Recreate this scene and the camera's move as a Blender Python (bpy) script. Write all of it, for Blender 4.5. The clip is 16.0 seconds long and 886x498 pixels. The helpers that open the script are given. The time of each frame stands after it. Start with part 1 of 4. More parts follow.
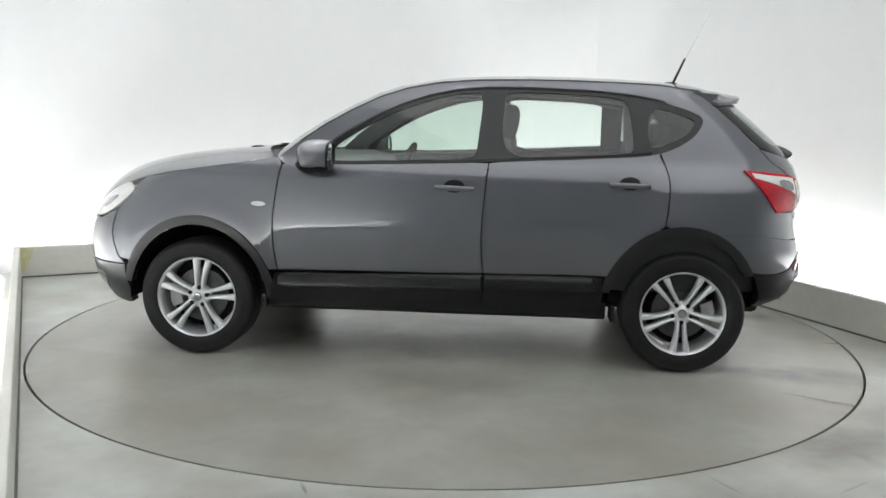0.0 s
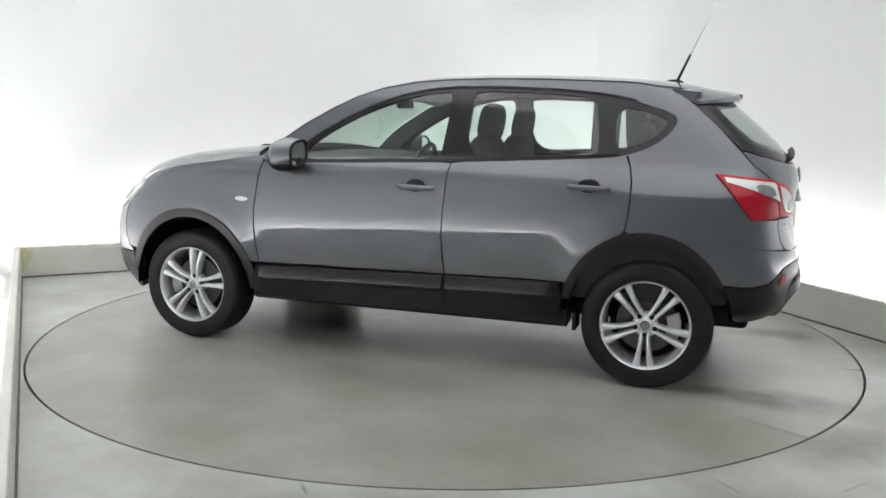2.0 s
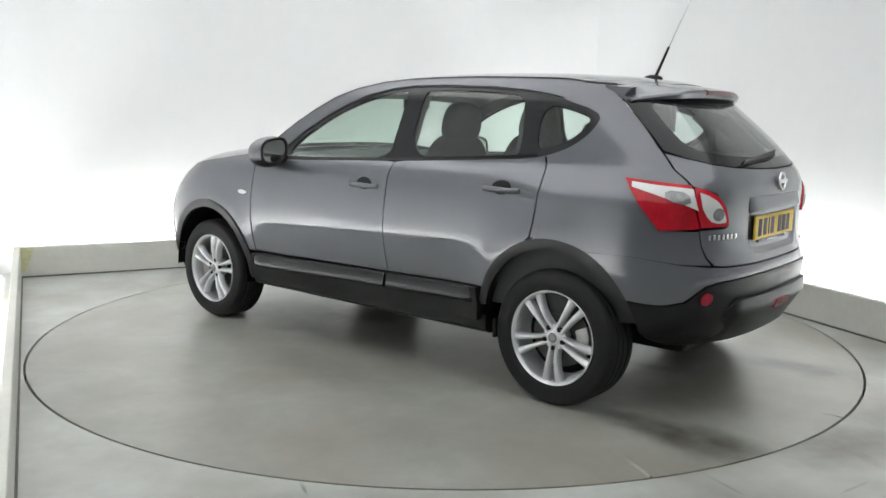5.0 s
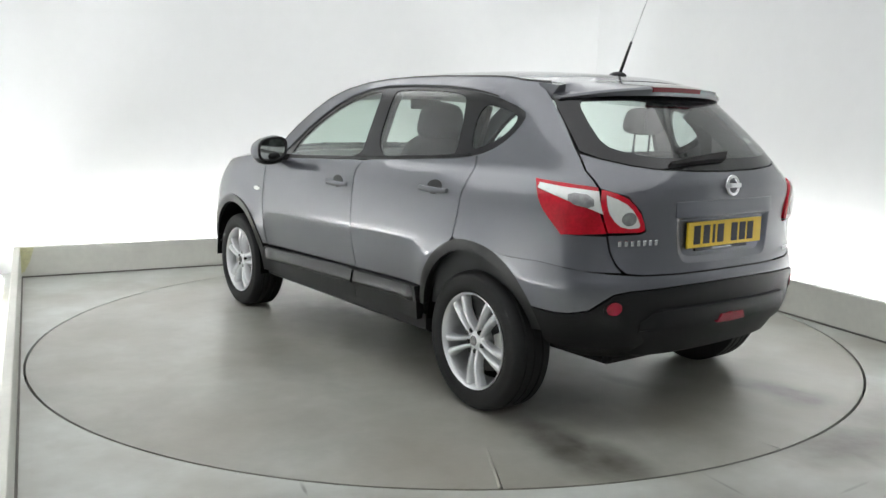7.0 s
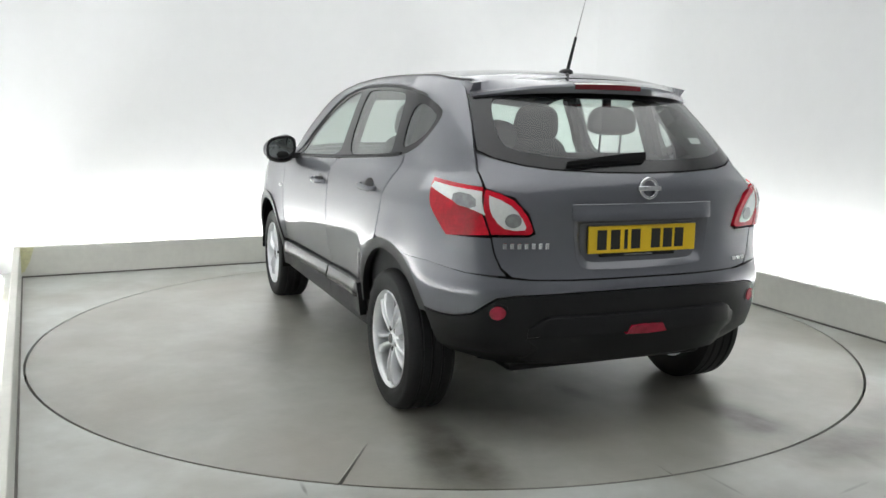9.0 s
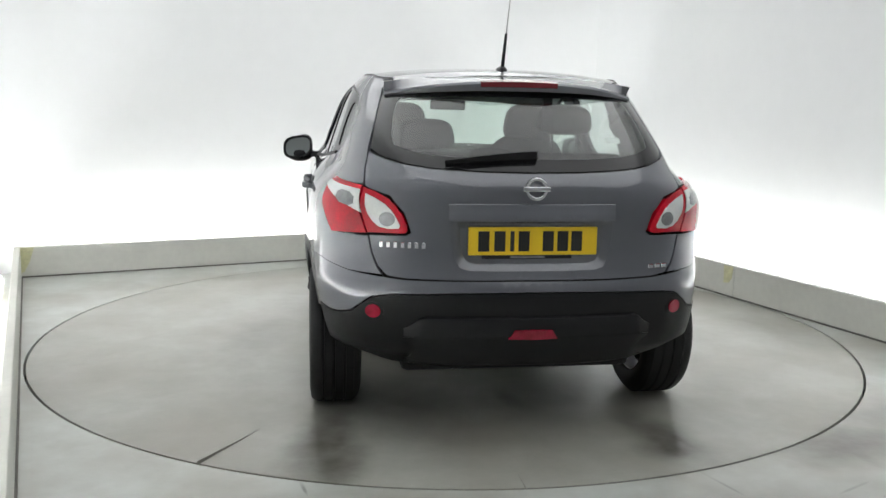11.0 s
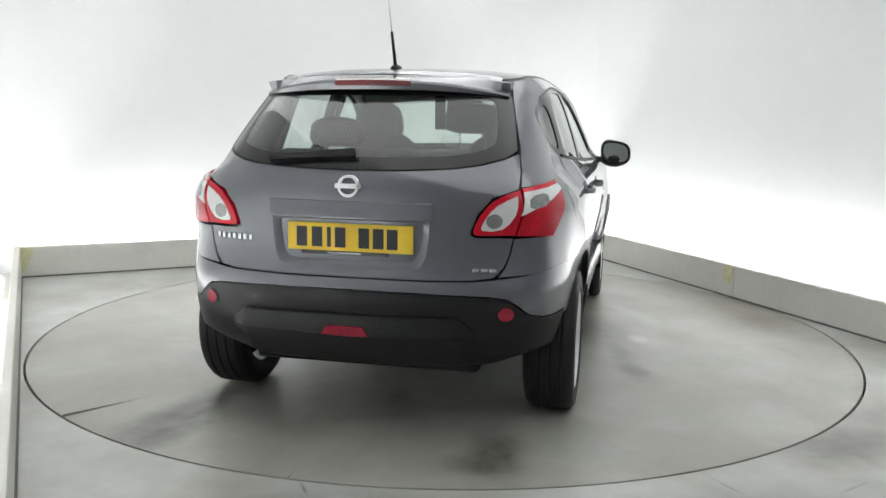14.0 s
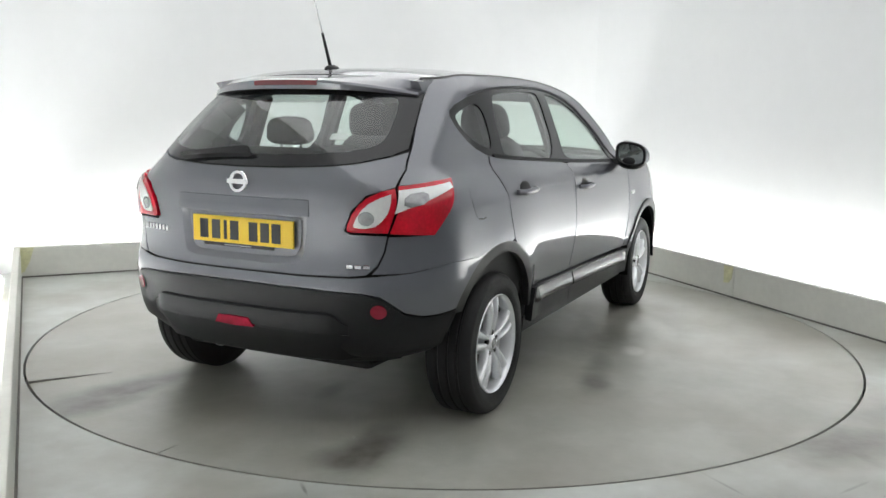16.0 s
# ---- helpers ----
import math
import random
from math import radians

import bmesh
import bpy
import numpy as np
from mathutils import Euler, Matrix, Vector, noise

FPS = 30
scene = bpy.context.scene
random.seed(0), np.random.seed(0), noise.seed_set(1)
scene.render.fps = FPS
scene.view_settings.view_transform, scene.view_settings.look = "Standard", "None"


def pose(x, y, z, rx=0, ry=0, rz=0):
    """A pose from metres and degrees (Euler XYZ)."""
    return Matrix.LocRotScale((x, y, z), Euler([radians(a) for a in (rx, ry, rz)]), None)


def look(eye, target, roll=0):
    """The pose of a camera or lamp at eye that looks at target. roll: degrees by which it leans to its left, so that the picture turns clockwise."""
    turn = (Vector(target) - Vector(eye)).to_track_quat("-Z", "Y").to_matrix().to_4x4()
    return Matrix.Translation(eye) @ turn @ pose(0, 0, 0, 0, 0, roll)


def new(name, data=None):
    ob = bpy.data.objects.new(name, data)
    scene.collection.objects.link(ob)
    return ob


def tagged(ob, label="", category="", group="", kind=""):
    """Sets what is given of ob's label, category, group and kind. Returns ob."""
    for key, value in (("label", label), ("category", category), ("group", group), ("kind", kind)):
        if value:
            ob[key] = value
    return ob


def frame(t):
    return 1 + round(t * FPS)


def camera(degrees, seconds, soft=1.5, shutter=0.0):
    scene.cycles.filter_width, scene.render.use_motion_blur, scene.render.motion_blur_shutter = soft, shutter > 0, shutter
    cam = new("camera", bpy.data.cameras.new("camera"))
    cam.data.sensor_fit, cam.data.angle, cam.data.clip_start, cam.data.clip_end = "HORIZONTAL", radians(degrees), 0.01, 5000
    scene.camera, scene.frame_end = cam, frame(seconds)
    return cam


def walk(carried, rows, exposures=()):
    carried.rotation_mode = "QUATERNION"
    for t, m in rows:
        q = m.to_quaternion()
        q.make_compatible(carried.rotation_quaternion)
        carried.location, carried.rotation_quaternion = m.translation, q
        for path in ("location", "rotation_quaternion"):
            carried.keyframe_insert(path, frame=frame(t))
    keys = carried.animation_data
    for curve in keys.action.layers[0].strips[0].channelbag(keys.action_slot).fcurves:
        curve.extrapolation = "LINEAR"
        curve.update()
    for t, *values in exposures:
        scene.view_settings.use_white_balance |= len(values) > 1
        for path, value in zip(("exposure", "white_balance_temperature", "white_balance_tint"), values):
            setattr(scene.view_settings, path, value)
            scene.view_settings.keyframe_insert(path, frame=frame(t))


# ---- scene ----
# A parked-up grey crossover turns on a turntable in a white light box; the camera stands still.
cam = camera(55.42, 16.0, soft=1.5)
yaw, pitch, roll = radians(-0.207), radians(8.705), 0.939
AIM = (math.sin(yaw) * math.cos(pitch), -5.276 + math.cos(yaw) * math.cos(pitch), 1.309 - math.sin(pitch))
EYE = look((0.0, -5.276, 1.309), AIM, roll)
walk(cam, [(0.0, EYE), (16.0, EYE)])

# ---- light ----
scene.view_settings.exposure = 0.12
world = bpy.data.worlds.new("world")
scene.world = world
world.use_nodes = True
world.node_tree.nodes["Background"].inputs[0].default_value = (0.5, 0.52, 0.55, 1)
world.node_tree.nodes["Background"].inputs[1].default_value = 0.05
# strength of the added ceiling fill
FILL_POWER = 0.72
STRIP_POWER = 47.0


# ---- materials ----
def mat_new(name):
    m = bpy.data.materials.new(name)
    m.use_nodes = True
    return m, m.node_tree.nodes, m.node_tree.links, m.node_tree.nodes["Principled BSDF"]


def mat(name, col, rough=0.5, metal=0.0, coat=0.0, vary=0.12, scale=12.0, bump=0.0, bscale=120.0, spec=0.5):
    """A surface with colour and gloss that drift at two scales, and a fine relief."""
    m, nodes, links, p = mat_new(name)
    p.inputs["Metallic"].default_value = metal
    p.inputs["Coat Weight"].default_value = coat
    p.inputs["Coat Roughness"].default_value = 0.04
    p.inputs["Specular IOR Level"].default_value = spec
    tc = nodes.new("ShaderNodeTexCoord")
    n1 = nodes.new("ShaderNodeTexNoise")
    n1.inputs["Scale"].default_value, n1.inputs["Detail"].default_value = scale, 6
    n2 = nodes.new("ShaderNodeTexNoise")
    n2.inputs["Scale"].default_value, n2.inputs["Detail"].default_value = scale * 9, 3
    mixn = nodes.new("ShaderNodeMix")
    mixn.data_type = "FLOAT"
    mixn.inputs[0].default_value = 0.35
    ramp = nodes.new("ShaderNodeValToRGB")
    ramp.color_ramp.elements[0].position, ramp.color_ramp.elements[1].position = 0.3, 0.7
    ramp.color_ramp.elements[0].color = (*[c * (1 - vary) for c in col], 1)
    ramp.color_ramp.elements[1].color = (*[min(1, c * (1 + vary)) for c in col], 1)
    for n in (n1, n2):
        links.new(tc.outputs["Object"], n.inputs["Vector"])
    links.new(n1.outputs[0], mixn.inputs[2])
    links.new(n2.outputs[0], mixn.inputs[3])
    links.new(mixn.outputs[0], ramp.inputs[0])
    links.new(ramp.outputs[0], p.inputs["Base Color"])
    mr = nodes.new("ShaderNodeMapRange")
    mr.inputs[3].default_value, mr.inputs[4].default_value = max(0.02, rough * 0.82), min(1, rough * 1.18)
    links.new(mixn.outputs[0], mr.inputs[0])
    links.new(mr.outputs[0], p.inputs["Roughness"])
    if bump:
        nb = nodes.new("ShaderNodeTexNoise")
        nb.inputs["Scale"].default_value, nb.inputs["Detail"].default_value = bscale, 4
        b = nodes.new("ShaderNodeBump")
        b.inputs["Strength"].default_value, b.inputs["Distance"].default_value = bump, 0.004
        links.new(tc.outputs["Object"], nb.inputs["Vector"])
        links.new(nb.outputs[0], b.inputs["Height"])
        links.new(b.outputs[0], p.inputs["Normal"])
    return m


def mat_paint(name, col):
    """Metallic paint under clear lacquer: even gloss, fine flake, a trace of dust."""
    m, nodes, links, p = mat_new(name)
    p.inputs["Metallic"].default_value = 0.58
    p.inputs["Roughness"].default_value = 0.44
    p.inputs["Coat Weight"].default_value = 1.0
    p.inputs["Coat Roughness"].default_value = 0.02
    p.inputs["Coat IOR"].default_value = 1.75
    tc = nodes.new("ShaderNodeTexCoord")
    fl = nodes.new("ShaderNodeTexNoise")
    fl.inputs["Scale"].default_value, fl.inputs["Detail"].default_value = 900, 2
    dust = nodes.new("ShaderNodeTexNoise")
    dust.inputs["Scale"].default_value, dust.inputs["Detail"].default_value = 2.5, 5
    for n in (fl, dust):
        links.new(tc.outputs["Object"], n.inputs["Vector"])
    r = nodes.new("ShaderNodeValToRGB")
    r.color_ramp.elements[0].position, r.color_ramp.elements[1].position = 0.35, 0.65
    r.color_ramp.elements[0].color = (*[k * 0.97 for k in col], 1)
    r.color_ramp.elements[1].color = (*[k * 1.03 for k in col], 1)
    links.new(fl.outputs[0], r.inputs[0])
    links.new(r.outputs[0], p.inputs["Base Color"])
    mr = nodes.new("ShaderNodeMapRange")
    mr.inputs[3].default_value, mr.inputs[4].default_value = 0.012, 0.035
    links.new(dust.outputs[0], mr.inputs[0])
    links.new(mr.outputs[0], p.inputs["Coat Roughness"])
    return m


def mat_glow(name, col, power):
    m, nodes, links, p = mat_new(name)
    p.inputs["Base Color"].default_value = (*col, 1)
    p.inputs["Emission Color"].default_value = (*col, 1)
    p.inputs["Emission Strength"].default_value = power
    return m


def mat_glass(name, tint):
    """A thin pane: clear with a tint, with a mirror gloss that grows at a slant."""
    m, nodes, links, p = mat_new(name)
    nodes.remove(p)
    out = [n for n in nodes if n.type == "OUTPUT_MATERIAL"][0]
    tr = nodes.new("ShaderNodeBsdfTransparent")
    tr.inputs[0].default_value = (*tint, 1)
    gl = nodes.new("ShaderNodeBsdfGlossy")
    gl.inputs["Roughness"].default_value = 0.015
    lw = nodes.new("ShaderNodeLayerWeight")
    lw.inputs[0].default_value = 0.5
    po = nodes.new("ShaderNodeMath")
    po.operation = "POWER"
    po.inputs[1].default_value = 3.2
    links.new(lw.outputs["Facing"], po.inputs[0])
    fr = nodes.new("ShaderNodeMapRange")
    fr.inputs[3].default_value, fr.inputs[4].default_value = 0.10, 1.0
    links.new(po.outputs[0], fr.inputs[0])
    mx = nodes.new("ShaderNodeMixShader")
    links.new(fr.outputs[0], mx.inputs[0])
    links.new(tr.outputs[0], mx.inputs[1])
    links.new(gl.outputs[0], mx.inputs[2])
    links.new(mx.outputs[0], out.inputs[0])
    return m


def mat_concrete(name, stains_and_shade, dark, light, worn=()):
    """Worn grey floor paint: cloudy grey, scuffs, dark damp spots and painted shade with shapes of their own."""
    m, nodes, links, p = mat_new(name)
    tc = nodes.new("ShaderNodeTexCoord")

    def nz(scale, detail, dist=0.0):
        n = nodes.new("ShaderNodeTexNoise")
        n.inputs["Scale"].default_value, n.inputs["Detail"].default_value, n.inputs["Distortion"].default_value = scale, detail, dist
        links.new(tc.outputs["Object"], n.inputs["Vector"])
        return n.outputs[0]

    def math_node(op, a, b):
        n = nodes.new("ShaderNodeMath")
        n.operation = op
        n.use_clamp = op != "DISTANCE"
        for k, v in enumerate((a, b)):
            if isinstance(v, (int, float)):
                n.inputs[k].default_value = v
            else:
                links.new(v, n.inputs[k])
        return n.outputs[0]

    def ramp(src, stops):
        r = nodes.new("ShaderNodeValToRGB")
        while len(r.color_ramp.elements) < len(stops):
            r.color_ramp.elements.new(0.5)
        for e, (pos, c) in zip(r.color_ramp.elements, stops):
            e.position, e.color = pos, (*c, 1) if len(c) == 3 else c
        links.new(src, r.inputs[0])
        return r.outputs[0]

    def blend(kind, fac, a, b):
        n = nodes.new("ShaderNodeMix")
        n.data_type, n.blend_type = "RGBA", kind
        if isinstance(fac, (int, float)):
            n.inputs[0].default_value = fac
        else:
            links.new(fac, n.inputs[0])
        for k, v in ((6, a), (7, b)):
            if isinstance(v, tuple):
                n.inputs[k].default_value = (*v, 1)
            else:
                links.new(v, n.inputs[k])
        return n.outputs[2]

    base = ramp(nz(0.9, 5), [(0.3, dark), (0.7, light)])
    fine = ramp(nz(14, 6), [(0.3, (0.88, 0.88, 0.87)), (0.7, (1.0, 1.0, 1.0))])
    col = blend("MULTIPLY", 0.7, base, fine)
    mottle = ramp(nz(3.6, 8, 0.5), [(0.34, (0.84, 0.83, 0.81)), (0.66, (1.0, 1.0, 1.0))])
    col = blend("MULTIPLY", 0.75, col, mottle)
    scuff = ramp(nz(5, 8, 0.3), [(0.50, (0, 0, 0)), (0.80, (1, 1, 1))])
    col = blend("MIX", math_node("MULTIPLY", scuff, 0.12), col, (0.50, 0.49, 0.45))
    grain = ramp(nz(9, 3), [(0.30, (0.7,) * 3), (0.70, (1, 1, 1))])
    broad = ramp(nz(1.3, 4, 0.0), [(0.40, (0, 0, 0)), (0.68, (1, 1, 1))])
    col = blend("MIX", math_node("MULTIPLY", broad, 0.60), col, (0.25, 0.225, 0.180))
    wob = nz(6.0, 4)

    def spots(rows):
        out = None
        for sx, sy, lx, ly, turn, strength in rows:
            mp = nodes.new("ShaderNodeMapping")
            mp.vector_type = "TEXTURE"
            mp.inputs["Location"].default_value = (sx, sy, 0)
            mp.inputs["Rotation"].default_value = (0, 0, radians(turn))
            mp.inputs["Scale"].default_value = (lx, ly, 1)
            links.new(tc.outputs["Object"], mp.inputs["Vector"])
            ln = nodes.new("ShaderNodeVectorMath")
            ln.operation = "LENGTH"
            links.new(mp.outputs[0], ln.inputs[0])
            away = nodes.new("ShaderNodeMath")
            away.operation = "MULTIPLY_ADD"
            links.new(wob, away.inputs[0])
            away.inputs[1].default_value = 0.55
            links.new(ln.outputs["Value"], away.inputs[2])
            fade = nodes.new("ShaderNodeMapRange")
            fade.interpolation_type = "SMOOTHSTEP"
            fade.inputs["From Min"].default_value, fade.inputs["From Max"].default_value = 0.38, 1.30
            fade.inputs["To Min"].default_value, fade.inputs["To Max"].default_value = strength, 0.0
            links.new(away.outputs[0], fade.inputs["Value"])
            out = fade.outputs[0] if out is None else math_node("MAXIMUM", out, fade.outputs[0])
        return out

    # damp spots, and shade put into the colour under the car
    stain_shade = spots(stains_and_shade)
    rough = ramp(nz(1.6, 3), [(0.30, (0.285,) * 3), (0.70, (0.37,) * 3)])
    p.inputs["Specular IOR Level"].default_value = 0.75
    stain_shade = math_node("MULTIPLY", stain_shade, grain)
    col = blend("MIX", stain_shade, col, (0.070, 0.062, 0.050))
    rough = blend("MIX", stain_shade, rough, (0.285, 0.285, 0.285))
    if worn:
        pale = math_node("MULTIPLY", spots(worn), grain)
        col = blend("MIX", pale, col, (0.62, 0.61, 0.57))
    links.new(col, p.inputs["Base Color"])
    links.new(rough, p.inputs["Roughness"])
    b = nodes.new("ShaderNodeBump")
    b.inputs["Strength"].default_value, b.inputs["Distance"].default_value = 0.12, 0.004
    links.new(nz(45, 6), b.inputs["Height"])
    links.new(b.outputs[0], p.inputs["Normal"])
    return m


PAINT = mat_paint("grey_metallic_paint", (0.118, 0.122, 0.142))
BLACK = mat("black_plastic", (0.0065, 0.0065, 0.0075), 0.42, vary=0.2, bump=0.15, bscale=400, spec=0.3)
# black bumper plastic, greyed to hold the light it reflects
LITBLACK = mat("lit_black_plastic", (0.035, 0.036, 0.039), 0.38, vary=0.15, bump=0.1, bscale=400)
SATIN = mat("satin_black_plastic", (0.010, 0.010, 0.011), 0.22, vary=0.05, spec=0.45)
ARCHTRIM = mat("worn_black_plastic", (0.013, 0.013, 0.014), 0.36, vary=0.1, spec=0.45)
GLOSSBLACK = mat("gloss_black_trim", (0.012, 0.012, 0.014), 0.14, vary=0.1)
RUBBER = mat("tyre_rubber", (0.012, 0.012, 0.0125), 0.6, vary=0.3, bump=0.2, bscale=200, spec=0.3)
ALLOY = mat("silver_alloy", (0.84, 0.85, 0.87), 0.35, 0.55, 0.6, 0.02, 70)
DARKMETAL = mat("dark_steel", (0.10, 0.10, 0.10), 0.45, 0.8, vary=0.3)
CASTING = mat("cast_metal", (0.45, 0.45, 0.44), 0.4, 0.6, vary=0.25, bump=0.3, bscale=150)
CHROME = mat("chrome", (0.80, 0.80, 0.82), 0.10, 1.0, vary=0.04)
CABIN = mat("cabin_plastic", (0.020, 0.021, 0.022), 0.6, vary=0.2, bump=0.2, bscale=300)
CLOTH = mat("seat_cloth", (0.023, 0.024, 0.026), 0.9, vary=0.25, bump=0.12, bscale=220)
LINING = mat("roof_lining", (0.30, 0.30, 0.29), 0.9, vary=0.1)
REDLENS = mat("red_lamp_lens", (0.52, 0.004, 0.018), 0.16, coat=0.5, vary=0.34, scale=9, spec=0.3)
CLEARLENS = mat("clear_lamp_lens", (0.74, 0.74, 0.73), 0.15, 0.1, coat=1.0, vary=0.10, scale=9)
GREYLENS = mat("lamp_reflector", (0.33, 0.33, 0.34), 0.18, 0.5, coat=1.0, vary=0.45, scale=38)
DARKRED = mat("dark_red_lens", (0.16, 0.012, 0.018), 0.15, coat=1.0, vary=0.1)
REFLECTOR = mat("crimson_reflector", (0.30, 0.008, 0.030), 0.22, coat=0.4, vary=0.3, scale=30, spec=0.3)
YELLOW = mat("yellow_reflective_plate", (0.80, 0.54, 0.02), 0.35, vary=0.05)
INK = mat("black_ink", (0.015, 0.015, 0.015), 0.5, vary=0.1)
GLASS = mat_glass("green_tinted_glass", (0.80, 0.91, 0.85))
GLASSREAR = mat_glass("pale_tinted_glass", (0.88, 0.94, 0.91))
GLASSDARK = mat_glass("grey_tinted_glass", (0.72, 0.80, 0.77))
MIRROR = mat("mirror_glass", (0.62, 0.66, 0.64), 0.03, 1.0, vary=0.02)
WALLMAT = mat("white_wall_paint", (0.80, 0.81, 0.81), 0.75, vary=0.02, scale=1.2, bump=0.05, bscale=60)
KERBMAT = mat("white_painted_board", (0.66, 0.66, 0.61), 0.55, vary=0.08, scale=2.5, bump=0.1, bscale=60)
# grey of the added unseen walls, set by the reflections in the car
REARMAT = mat("added_wall_grey", (0.43, 0.44, 0.45), 0.8, vary=0.06, scale=1.0)
FOOTLINE = mat("dark_contact_line", (0.16, 0.155, 0.14), 0.8, vary=0.3, scale=5)
TAPE = mat("yellow_tape", (0.64, 0.63, 0.40), 0.6, vary=0.2, scale=25)
PIT = mat("dark_pit", (0.02, 0.02, 0.02), 0.9)
LINER = mat("dusty_black_felt", (0.005, 0.005, 0.005), 0.95, vary=0.4, bump=0.3, spec=0.1)
GLOWFILL = mat_glow("fill_panel_glow", (0.985, 0.995, 1.0), FILL_POWER)
GLOWTUBE = mat_glow("light_tube", (0.985, 0.99, 1.0), STRIP_POWER)
FLOORMAT = mat_concrete("grey_floor_paint", [(-0.5, -2.5, 0.35, 0.12, 20, 0.25), (1.70, -1.90, 0.55, 0.26, 35, 0.75), (2.1, -1.55, 0.6, 0.28, 40, 0.6), (1.1, -2.5, 0.8, 0.25, 15, 0.30), (2.9, -0.3, 0.7, 0.3, 60, 0.3), (-0.49, -2.44, 0.09, 0.014, -69, 0.80), (1.05, -2.36, 0.16, 0.014, -64, 0.50), (1.50, -2.35, 0.16, 0.014, 35, 0.50), (1.68, -2.00, 0.20, 0.100, -77, 0.70)],
                        (0.52, 0.545, 0.515), (0.60, 0.625, 0.595), [(-2.3, -1.1, 0.25, 0.12, 30, 0.5)])
# wide middle spots paint in the shade under the car, over dirt and damp
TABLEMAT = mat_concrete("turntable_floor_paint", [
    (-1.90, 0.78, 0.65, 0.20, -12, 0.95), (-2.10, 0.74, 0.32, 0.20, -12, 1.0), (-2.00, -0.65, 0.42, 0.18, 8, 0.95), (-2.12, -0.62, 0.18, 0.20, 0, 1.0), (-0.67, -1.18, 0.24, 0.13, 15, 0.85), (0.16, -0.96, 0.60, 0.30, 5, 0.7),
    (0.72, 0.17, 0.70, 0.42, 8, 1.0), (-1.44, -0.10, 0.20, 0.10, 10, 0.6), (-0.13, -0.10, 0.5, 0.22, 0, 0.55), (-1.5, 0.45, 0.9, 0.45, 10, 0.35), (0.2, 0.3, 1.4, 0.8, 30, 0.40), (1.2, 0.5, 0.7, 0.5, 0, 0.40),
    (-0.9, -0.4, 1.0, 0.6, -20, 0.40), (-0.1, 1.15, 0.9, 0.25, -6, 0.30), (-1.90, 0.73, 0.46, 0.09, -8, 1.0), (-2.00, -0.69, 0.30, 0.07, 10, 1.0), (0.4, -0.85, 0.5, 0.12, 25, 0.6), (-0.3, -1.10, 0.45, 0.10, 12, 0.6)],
    # first pale spots: worn paint, with a wet gleam put into their colour
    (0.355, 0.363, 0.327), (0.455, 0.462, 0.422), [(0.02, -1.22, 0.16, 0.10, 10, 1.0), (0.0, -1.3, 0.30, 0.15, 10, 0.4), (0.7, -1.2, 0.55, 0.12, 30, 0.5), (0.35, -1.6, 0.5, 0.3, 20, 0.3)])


# ---- helpers of this scene ----
def part(name, bm, material, parent=None, label="", smooth=False, loc=None):
    me = bpy.data.meshes.new(name)
    bm.to_mesh(me)
    bm.free()
    me.materials.append(material)
    if smooth:
        me.polygons.foreach_set("use_smooth", [True] * len(me.polygons))
        me.set_sharp_from_angle(angle=radians(38))
    ob = new(name, me)
    ob.parent = parent
    if loc is not None:
        ob.matrix_basis = loc
    if label:
        ob["label"] = label
    return ob


def box(bm, x0, x1, y0, y1, z0, z1, bevel=0.0, seg=2):
    m = Matrix.Translation(((x0 + x1) / 2, (y0 + y1) / 2, (z0 + z1) / 2)) @ Matrix.Diagonal((x1 - x0, y1 - y0, z1 - z0, 1))
    made = bmesh.ops.create_cube(bm, size=1, matrix=m)["verts"]
    if bevel:
        edges = list({e for v in made for e in v.link_edges})
        bmesh.ops.bevel(bm, geom=edges, offset=bevel, segments=seg, affect="EDGES", profile=0.5)
    return bm


def prism(bm, pts, axis, a, b):
    """A closed outline, drawn in the plane across axis, pushed from a to b."""
    def at(p, v):
        q = list(p)
        q.insert(axis, v)
        return bm.verts.new(q)
    lo, hi = [at(p, a) for p in pts], [at(p, b) for p in pts]
    n = len(pts)
    bm.faces.new(lo)
    bm.faces.new(hi)
    for i in range(n):
        bm.faces.new((lo[i], lo[(i + 1) % n], hi[(i + 1) % n], hi[i]))
    bmesh.ops.recalc_face_normals(bm, faces=bm.faces)
    return bm


def lathe(bm, profile, seg=64, close=False):
    """Turns a profile of (radius, y) about the y axis."""
    rings = []
    for r, y in profile:
        rings.append([bm.verts.new((r * math.cos(2 * math.pi * k / seg), y, r * math.sin(2 * math.pi * k / seg))) for k in range(seg)])
    pairs = list(zip(rings, rings[1:])) + ([(rings[-1], rings[0])] if close else [])
    for a, b in pairs:
        for k in range(seg):
            bm.faces.new((a[k], a[(k + 1) % seg], b[(k + 1) % seg], b[k]))
    if not close:
        for r in (rings[0], rings[-1]):
            bm.faces.new(r)
    bmesh.ops.recalc_face_normals(bm, faces=bm.faces)
    return bm


def tube(bm, a, b, ra, rb, seg=12):
    a, b = Vector(a), Vector(b)
    q = (b - a).to_track_quat("Z", "Y").to_matrix().to_4x4()
    m = Matrix.Translation((a + b) / 2) @ q
    bmesh.ops.create_cone(bm, cap_ends=True, segments=seg, radius1=ra, radius2=rb, depth=(b - a).length, matrix=m)
    return bm


